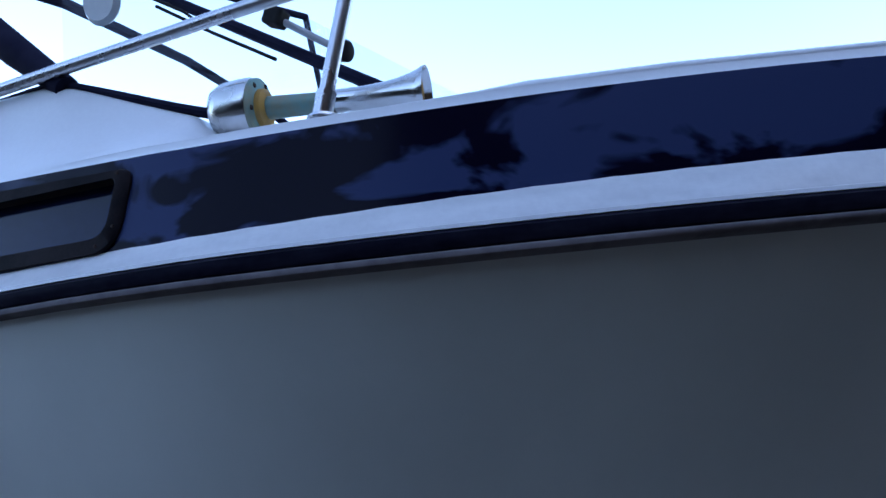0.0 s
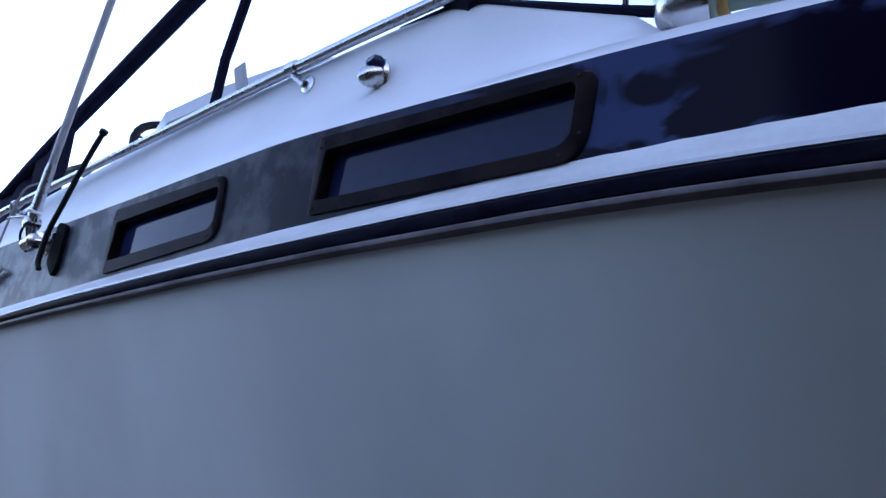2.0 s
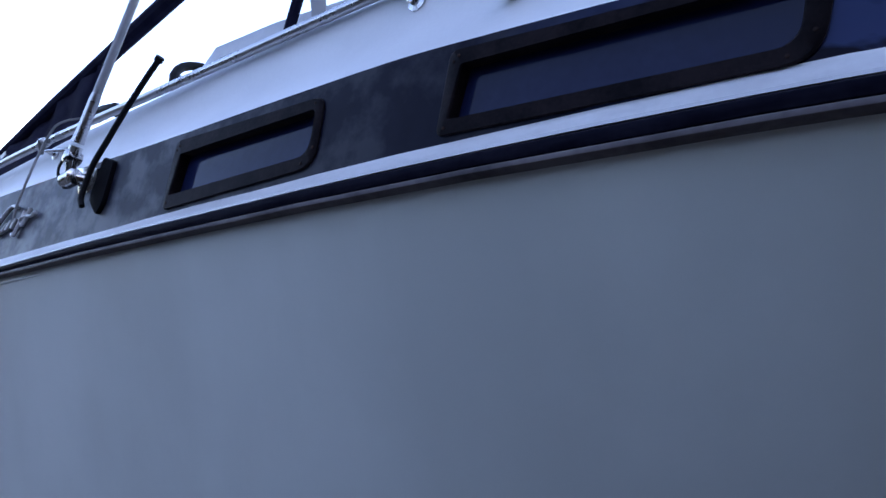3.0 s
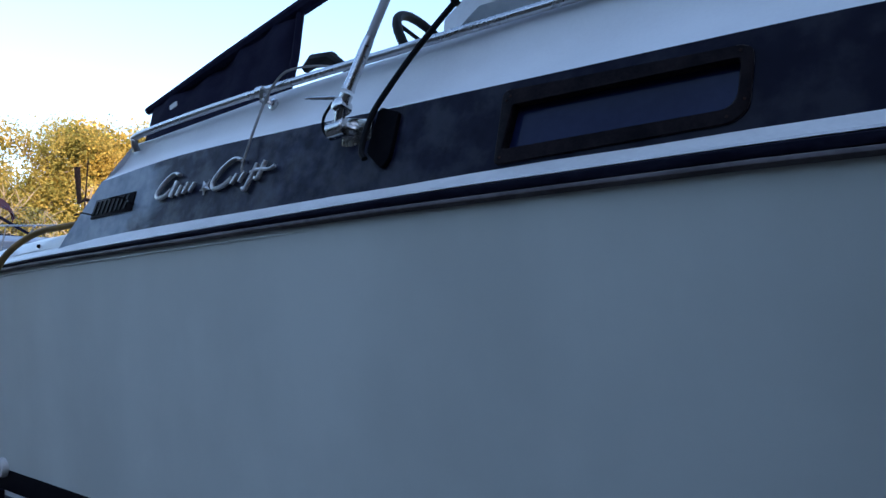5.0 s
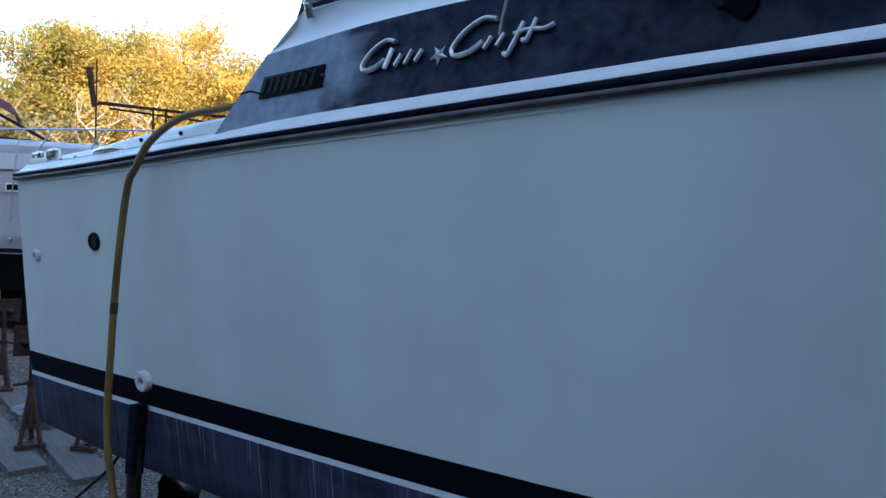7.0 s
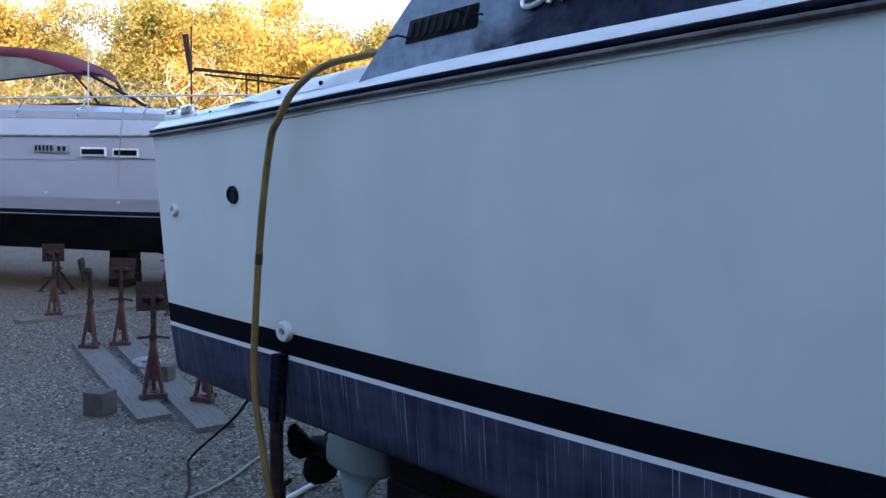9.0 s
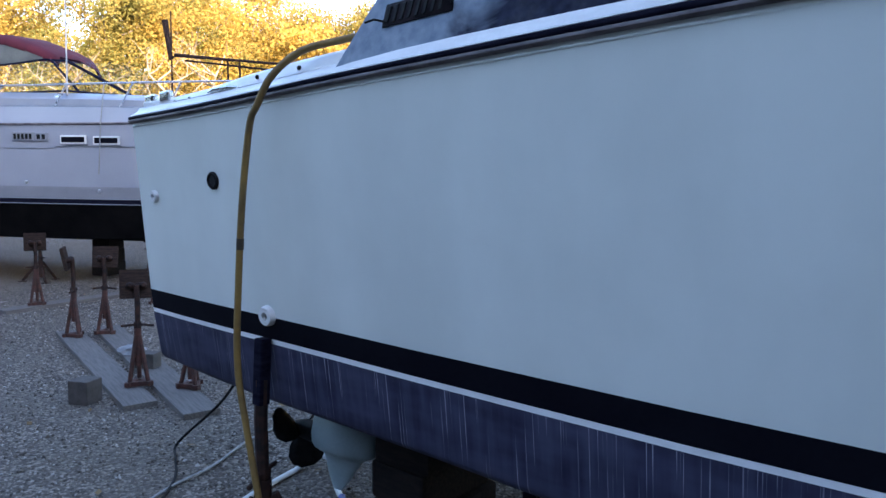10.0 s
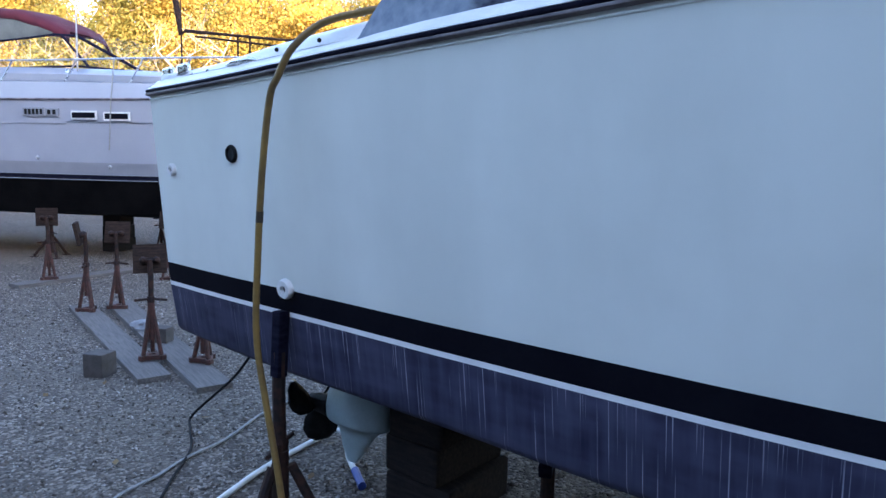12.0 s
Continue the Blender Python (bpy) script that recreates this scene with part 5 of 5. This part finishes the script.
for u in US:
    v, z = v2(u, 1.0), 2.30 + 0.008 * max(0, u - 1) ** 2
    d = 1.55 - v
    k = float(np.interp(u, [-4.5, 0.5, 2.6, 4.5, 5.95], [1.0, 1.0, 0.85, 0.4, 0.12]))
    a, b_, c_ = min(0.13, d * 0.25), min(0.17, d * 0.35), min(0.36, d * 0.7)
    drows.append([w2(u, v + 0.01, z), w2(u, v + min(0.06, d * 0.1), z + 0.25 * k), w2(u, v + a, z + 0.275 * k), w2(u, v + b_, z + 0.385 * k), w2(u, v + b_ + 0.02 * k, z + 0.40 * k), w2(u, v + c_, z + 0.50 * k), w2(u, 1.55, z + 0.56 * k)])
    brows.append([w2(u, v + a - 0.006, z + 0.280 * k), w2(u, v + b_ - 0.006, z + 0.385 * k)])
pair2("deck", drows, M_OWHITE, "white moulded deck and cabin top", 25)
part("deck_band", grid(brows[:-3]), M_OGREY, nb, "grey deck band", True)
bm = bmesh.new()
bm.faces.new([bm.verts.new(p) for p in (w2(-4.5, 0.1, 0.6), w2(-4.5, 3.0, 0.6), w2(-4.5, 3.1, 2.5), w2(-4.5, 0.0, 2.5))])
part("transom", bm, M_OWHITE, nb)


def port2(u0, u1, z0, z1, slats=0):
    v = lambda u, z: v2(u, 0.62 + 0.38 * (z - 1.36) / 0.91) - 0.012
    um, zm = (u0 + u1) / 2, (z0 + z1) / 2
    m = Matrix(((E2.x, -N2.x, 0, 0), (E2.y, -N2.y, 0, 0), (0, 0, 1, 0), (0, 0, 0, 1)))
    m.translation = w2(um, v(um, zm), zm)
    fr = part("portlight", box((u1 - u0 + 0.05, 0.03, z1 - z0 + 0.05), m, 0.01), M_PVC if not slats else M_OGREY, nb, "white framed portlight" if not slats else "grey louvred vent")
    m2 = m.copy()
    m2.translation = w2(um, v(um, zm) - 0.012, zm)
    if not slats:
        part("pane", box((u1 - u0, 0.02, z1 - z0), m2, 0.006), M_BLACK, fr, "dark pane")
    for k in range(slats):
        m3 = m.copy()
        m3.translation = w2(u0 + (u1 - u0) * (k + 0.5) / slats, v(um, zm) - 0.012, zm)
        part("slat", box(((u1 - u0) / slats * 0.62, 0.02, z1 - z0), m3, 0.003), M_RUBBER, fr)


for u0, u1, z in ((-4.4, 1.15, 1.93), (1.15, 3.6, 1.96)):
    part("moulding_step", tube([w2(u0 + (u1 - u0) * k / 8, v2(u0 + (u1 - u0) * k / 8, 0.62 + 0.38 * (z - 1.36) / 0.91) - 0.002, z) for k in range(9)], 0.009, 6), M_OGREY, nb, "thin grey moulding line", True)
port2(1.28, 1.66, 2.015, 2.095)
port2(1.80, 2.18, 2.005, 2.085)
port2(0.47, 0.80, 2.06, 2.14, 5)
port2(0.86, 1.03, 2.06, 2.13, 2)
for u, z in ((0.61, 1.42), (1.82, 1.30), (0.02, 1.88)):
    part("fitting", lathe([(0, 0.028), (0.02, 0.026), (0.024, 0.012)], along(w2(u, v2(u, 0.62), z), w2(u, v2(u, 0.62) - 1, z)), 12), M_STEEL, nb)
# windscreen
wf = [(-1.2, 0.55, 2.74), (0.0, 0.45, 2.80), (1.05, 0.42, 2.82), (2.05, 0.62, 2.75)]
wt = [(-1.2, 0.70, 3.20), (0.0, 0.62, 3.28), (0.55, 0.60, 3.33), (0.86, 0.70, 3.32)]
scr = tagged(new("windscreen"), "dark framed raked windscreen")
scr.parent = nb
for pts, nm in ((wf, "lower_frame"), (wt, "upper_frame")):
    part(nm, tube([w2(*p) for p in pts], 0.016, 8), M_CANVAS, scr)
part("corner_post", tube([w2(*wt[3]), w2(*wf[3])], 0.024, 8), M_CANVAS, scr)
part("vent_post", tube([w2(0.66, 0.61, 3.32), w2(1.25, 0.46, 2.80)], 0.018, 8), M_CANVAS, scr)
bm = bmesh.new()
for a, b, c_, d in zip(wf, wf[1:], wt[1:], wt):
    bm.faces.new([bm.verts.new(w2(*p)) for p in (a, b, c_, d)])
gp = part("side_pane", bm, M_GLASS, scr)
gp.visible_shadow = False
bm = bmesh.new()
bm.faces.new([bm.verts.new(w2(*p)) for p in (wf[3], (2.4, 1.55, 2.82), (1.4, 1.55, 3.38), wt[3])])
gp = part("front_pane", bm, M_GLASS, scr)
gp.visible_shadow = False
# maroon top with hazy curtain below
rows = []
for u, z, e in ((-2.4, 3.80, 0.0), (-1.0, 3.80, 0.0), (-0.2, 3.74, 0.0), (0.20, 3.62, 0.02), (0.52, 3.49, 0.05), (0.72, 3.39, 0.08)):
    b_ = 0.75 * max(0.0, u)
    rows.append([w2(u, 0.62 + e, z - 0.16), w2(u, 0.64 + e, z - 0.05), w2(u - 0.1 * b_, 0.80, z + 0.02), w2(u - 0.5 * b_, 1.55, z + 0.08), w2(u - 0.9 * b_, 2.3, z + 0.02), w2(u - b_, 2.46, z - 0.05), w2(u - b_, 2.48 - e, z - 0.16)])
tp = part("canvas_top", grid(rows), M_MAROON, nb, "maroon canvas top", True, 60)
tp.modifiers.new("thickness", "SOLIDIFY").thickness = 0.012
part("clear_curtain", grid([[w2(u, 0.65, zb), w2(u, 0.64, zt2)] for u, zb, zt2 in ((-2.4, 3.16, 3.65), (-1.6, 3.18, 3.65), (-1.0, 3.22, 3.65), (-0.2, 3.28, 3.59), (0.20, 3.30, 3.47), (0.48, 3.325, 3.37))]), M_CURTAIN, nb, "hazy clear vinyl curtain")
# bow rail with stanchions
rz = lambda u: 2.86 + 0.006 * max(0, u) ** 2
rline = [w2(u, v2(u, 1.0) + 0.08, rz(u)) for u in (-1.2, 0, 1, 2, 3, 3.8, 4.5, 5.1, 5.6)]
part("bow_rail", tube(rline, 0.014, 8), M_STEEL, nb, "stainless bow rail", True)
for u in (0.15, 1.25, 2.3, 3.0, 3.7, 4.4, 5.1):
    part("rail_stanchion", tube([w2(u - 0.22, v2(u, 1) + 0.10, 2.44 + 0.008 * max(0, u - 1) ** 2), w2(u + 0.08, v2(u, 1) + 0.08, rz(u + 0.08))], 0.012, 8), M_STEEL, nb, smooth=True)
lamp2 = part("searchlight", lathe([(0, 0.05), (0.05, 0.06), (0.11, 0.055), (0.12, 0.03)], along(w2(1.10, 0.30, 2.70), w2(0.10, 0.1, 2.72)), 14), M_CHROME, nb, "chrome searchlight", True)
part("antenna", tube([w2(1.18, 0.28, 2.66), w2(1.21, 0.28, 4.6)], [0.014, 0.007], 8), M_WHIP, nb, "white whip aerial")
part("antenna", tube([w2(1.75, 2.2, 2.7), w2(1.75, 2.2, 4.4)], [0.018, 0.012], 8), M_DARKST, nb, "dark aerial pole")
part("hanging_line", tube([w2(1.93, v2(1.9, 1) + 0.08, rz(1.93)), w2(1.93, v2(1.9, 1) - 0.03, 2.28), w2(1.86, v2(1.9, 0.7) - 0.06, 1.55)], 0.009, 6), M_ROPE, nb, "slack mooring line")
part("bow_boom", tube([w2(2.35, 1.05, 3.98), w2(2.44, 1.05, 3.38), w2(2.52, 1.05, 3.44), w2(3.3, 1.02, 3.36), w2(4.14, 1.0, 3.28), w2(4.7, 1.0, 3.24)], [0.05, 0.035, 0.03, 0.022, 0.02, 0.02], 8), M_DARKST, nb, "dark upright and boom over the foredeck")
part("bow_boom", tube([w2(2.6, 1.2, 3.38), w2(4.7, 1.15, 3.13)], 0.016, 8), M_DARKST, nb)
for u in (3.42, 3.62, 4.55):
    part("boom_post", tube([w2(u, 1.04, 2.6), w2(u, 1.02, 3.34 - 0.11 * (u - 3.4))], 0.016, 8), M_DARKST, nb)
nblk = thing("keel_blocking", "dark timber keel blocks under the neighbouring boat", "blocking")
for u in (0.9, 3.6, -2.6):
    for k in range(3):
        part("timber", box((0.30, 0.5, 0.22), Matrix.Translation(w2(u, 1.5, -0.055 + 0.22 * k)) @ pose(0, 0, 0, 0, 0, 28 + 4 * k), 0.015), M_TIMBER, nblk)
for u in (0.45, 3.9, -2.8):
    s = copy_thing(stand_e, Matrix.Translation(w2(u, 0.45, -0.165)) @ pose(0, 0, 0, 0, 0, 20))
    tagged(s, "dark steel boat stand under the neighbouring boat")


# ---- autumn trees beyond the yard ----
def tree(seed, h, spread, leaves, bark, bare=False):
    rnd = random.Random(seed)
    ob = thing("autumn_tree", "tall bare pale-limbed tree among the woods" if bare else "tall broadleaf tree in yellow and green autumn leaf", "tree", "trees beyond the yard")
    bm = bmesh.new()
    trunk = [Vector((0, 0, -0.1))]
    for k in range(1, 8):
        trunk.append(Vector((rnd.uniform(-0.12, 0.12) * k, rnd.uniform(-0.12, 0.12) * k, h * 0.9 * k / 7)))
    tube(trunk, [0.22 * (1 - 0.125 * k) * h / 10 for k in range(8)], 8, bm)
    ends = []
    for k in range(17):
        f = rnd.uniform(0.28, 0.95)
        p = trunk[min(6, int(f * 7))].lerp(trunk[min(7, int(f * 7) + 1)], f * 7 % 1)
        a = k * 2.4 + rnd.uniform(-0.4, 0.4)
        ln = spread * (1.12 - 0.65 * abs(f - 0.45)) * rnd.uniform(0.6, 1.0)
        q = p + Vector((math.cos(a) * ln, math.sin(a) * ln, ln * rnd.uniform(0.3, 0.9)))
        mid = p.lerp(q, 0.5) + Vector((0, 0, -0.08 * ln))
        tube([p, mid, q], [0.065, 0.045, 0.016] if bare else [0.07, 0.05, 0.018], 5, bm)
        ends += [q, mid.lerp(q, 0.5)]
        for _ in range(5 if bare else 2):
            t = mid.lerp(q, rnd.random()) 
            e = t + Vector((rnd.uniform(-1, 1), rnd.uniform(-1, 1), rnd.uniform(0.1, 1.2))) * spread * 0.35
            tube([t, t.lerp(e, 0.5) + Vector((0, 0, 0.06)), e], [0.022, 0.015, 0.007] if bare else [0.03, 0.02, 0.008], 4, bm)
            ends.append(e)
    part("trunk", bm, bark, ob, smooth=True)
    n = int(leaves * 1.9)
    npr = np.random.RandomState(seed)
    cen = np.array([tuple(e) for e in ends] + [tuple(trunk[-1]), tuple(trunk[-2])])
    pick = npr.randint(0, len(cen), n)
    pos = cen[pick] + npr.normal(0, 1, (n, 3)) * np.array([0.42, 0.42, 0.30]) * spread / 2.6
    size = npr.uniform(0.04, 0.10, n)
    d1 = npr.normal(0, 1, (n, 3))
    d1 /= np.linalg.norm(d1, axis=1)[:, None]
    d2 = np.cross(d1, npr.normal(0, 1, (n, 3)))
    d2 /= np.linalg.norm(d2, axis=1)[:, None]
    d1, d2 = d1 * size[:, None], d2 * size[:, None] * 0.7
    verts = np.stack([pos - d1, pos + d2 * 0.9, pos + d1, pos - d2], 1).reshape(-1, 3)
    me = bpy.data.meshes.new("crown")
    me.from_pydata(verts.tolist(), [], [(4 * k, 4 * k + 1, 4 * k + 2, 4 * k + 3) for k in range(n)])
    me.materials.append(M_LEAF)
    cr = new("crown", me)
    cr.parent = ob
    return ob


kinds = [tree(11, 10.5, 2.9, 9000, M_BARK), tree(12, 9.5, 2.6, 8500, M_BARK), tree(13, 11.5, 3.0, 9500, M_BARK), tree(14, 8.0, 2.4, 7500, M_BARK)]
bare_tree = tree(15, 9.5, 2.6, 500, M_BARKPALE, True)
rnd = random.Random(5)
spots = []
for row, (dist, off) in enumerate(((37, 0), (40, 1.8), (44, 1.0), (48, 2.6))):
    for k in range(18):
        ang = radians(4 + off + 3.7 * k + rnd.uniform(-1, 1))
        d = dist + rnd.uniform(-1.5, 1.5)
        spots.append((2.5 - d * math.cos(ang), -1.6 + d * math.sin(ang), ang))
used = set()
for i, (x, y, ang) in enumerate(spots):
    k = rnd.randrange(4)
    s = rnd.uniform(0.84, 1.02) * (0.94 if ang > radians(43) else 1.10 if ang > radians(33) else 0.88 if ang < radians(24) else 1.0)
    m = Matrix.Translation((x, y, 0)) @ Matrix.Rotation(rnd.uniform(0, 6.28), 4, "Z")
    if k not in used:
        used.add(k)
        kinds[k].matrix_world = m
        t_ = kinds[k]
    else:
        t_ = copy_thing(kinds[k], m)
    t_.scale = (s, s, s)
bare_tree.scale = (0.8, 0.8, 0.8)
bare_tree.location = Vector((2.5 - 31 * math.cos(radians(30)), -1.6 + 31 * math.sin(radians(30)), 0))
for d, a, r, k in ((32.0, 34.2, 2.0, 0.82), (31.5, 23.5, 4.1, 0.72)):
    t_ = copy_thing(bare_tree, Matrix.Translation((2.5 - d * math.cos(radians(a)), -1.6 + d * math.sin(radians(a)), 0)) @ Matrix.Rotation(r, 4, "Z"))
    t_.scale = (k, k, k)
# undergrowth along the wood's edge
npr = np.random.RandomState(3)
n = 26000
ang = np.radians(npr.uniform(0, 75, n))
d = npr.uniform(33.5, 39, n)
zz = npr.uniform(0, 1, n) ** 1.6 * (1.6 + 1.2 * np.sin(ang * 31) + 0.8 * np.sin(ang * 83))
pos = np.stack([2.5 - d * np.cos(ang), -1.6 + d * np.sin(ang), np.maximum(zz, 0.02)], 1)
d1 = npr.normal(0, 1, (n, 3))
d1 *= (npr.uniform(0.08, 0.17, n) / np.linalg.norm(d1, axis=1))[:, None]
d2 = np.cross(d1, npr.normal(0, 1, (n, 3))) * 0.6
me = bpy.data.meshes.new("undergrowth")
me.from_pydata(np.stack([pos - d1, pos + d2, pos + d1, pos - d2], 1).reshape(-1, 3).tolist(), [], [(4 * k, 4 * k + 1, 4 * k + 2, 4 * k + 3) for k in range(n)])
me.materials.append(M_LEAF)
tagged(new("undergrowth", me), "yellow and olive undergrowth at the edge of the wood", "undergrowth", kind="stuff")

# ---- loose stones and fallen leaves on the gravel ----
npr = np.random.RandomState(9)
n = 30000
px, py = npr.uniform(-8.5, 1.6, n), npr.uniform(-1.2, 4.2, n)
r = npr.uniform(0.004, 0.0115, n) + 0.007 * npr.uniform(0, 1, n) ** 6
octa = np.array([(1, 0, 0), (0, 1, 0), (-1, 0, 0), (0, -1, 0), (0, 0, 0.75), (0.1, 0.1, -0.5)])
yaw = npr.uniform(0, 6.28, n)
sc = npr.uniform(0.65, 1.3, (n, 1, 2))
v = np.repeat(octa[None], n, 0) * r[:, None, None]
v[..., :2] *= sc
v += npr.normal(0, 1, v.shape) * 0.16 * r[:, None, None]
cx, sx = np.cos(yaw)[:, None], np.sin(yaw)[:, None]
v = np.stack([v[..., 0] * cx - v[..., 1] * sx + px[:, None], v[..., 0] * sx + v[..., 1] * cx + py[:, None], v[..., 2] + 0.3 * r[:, None]], -1)
tri = [(0, 1, 4), (1, 2, 4), (2, 3, 4), (3, 0, 4), (1, 0, 5), (2, 1, 5), (3, 2, 5), (0, 3, 5)]
me = bpy.data.meshes.new("loose_gravel")
me.from_pydata(v.reshape(-1, 3).tolist(), [], [tuple(6 * k + i for i in t) for k in range(n) for t in tri])
me.materials.append(M_STONE)
tagged(new("loose_gravel", me), "loose grey and tan crushed stones", "gravel", kind="stuff")
n = 70
pos = np.stack([npr.uniform(-8, 1.2, n), npr.uniform(-1.0, 4, n), npr.uniform(0.012, 0.022, n)], 1)
a = npr.uniform(0, 6.28, n)
d1 = np.stack([np.cos(a), np.sin(a), npr.normal(0, 0.25, n)], 1) * npr.uniform(0.02, 0.045, (n, 1))
d2 = np.stack([-np.sin(a), np.cos(a), npr.normal(0, 0.25, n)], 1) * npr.uniform(0.014, 0.03, (n, 1))
me = bpy.data.meshes.new("fallen_leaves")
me.from_pydata(np.stack([pos - d1, pos + d2, pos + d1, pos - d2], 1).reshape(-1, 3).tolist(), [], [(4 * k, 4 * k + 1, 4 * k + 2, 4 * k + 3) for k in range(n)])
me.materials.append(M_LITTER)
tagged(new("fallen_leaves", me), "dry brown leaves scattered on the gravel", "leaves", kind="stuff")
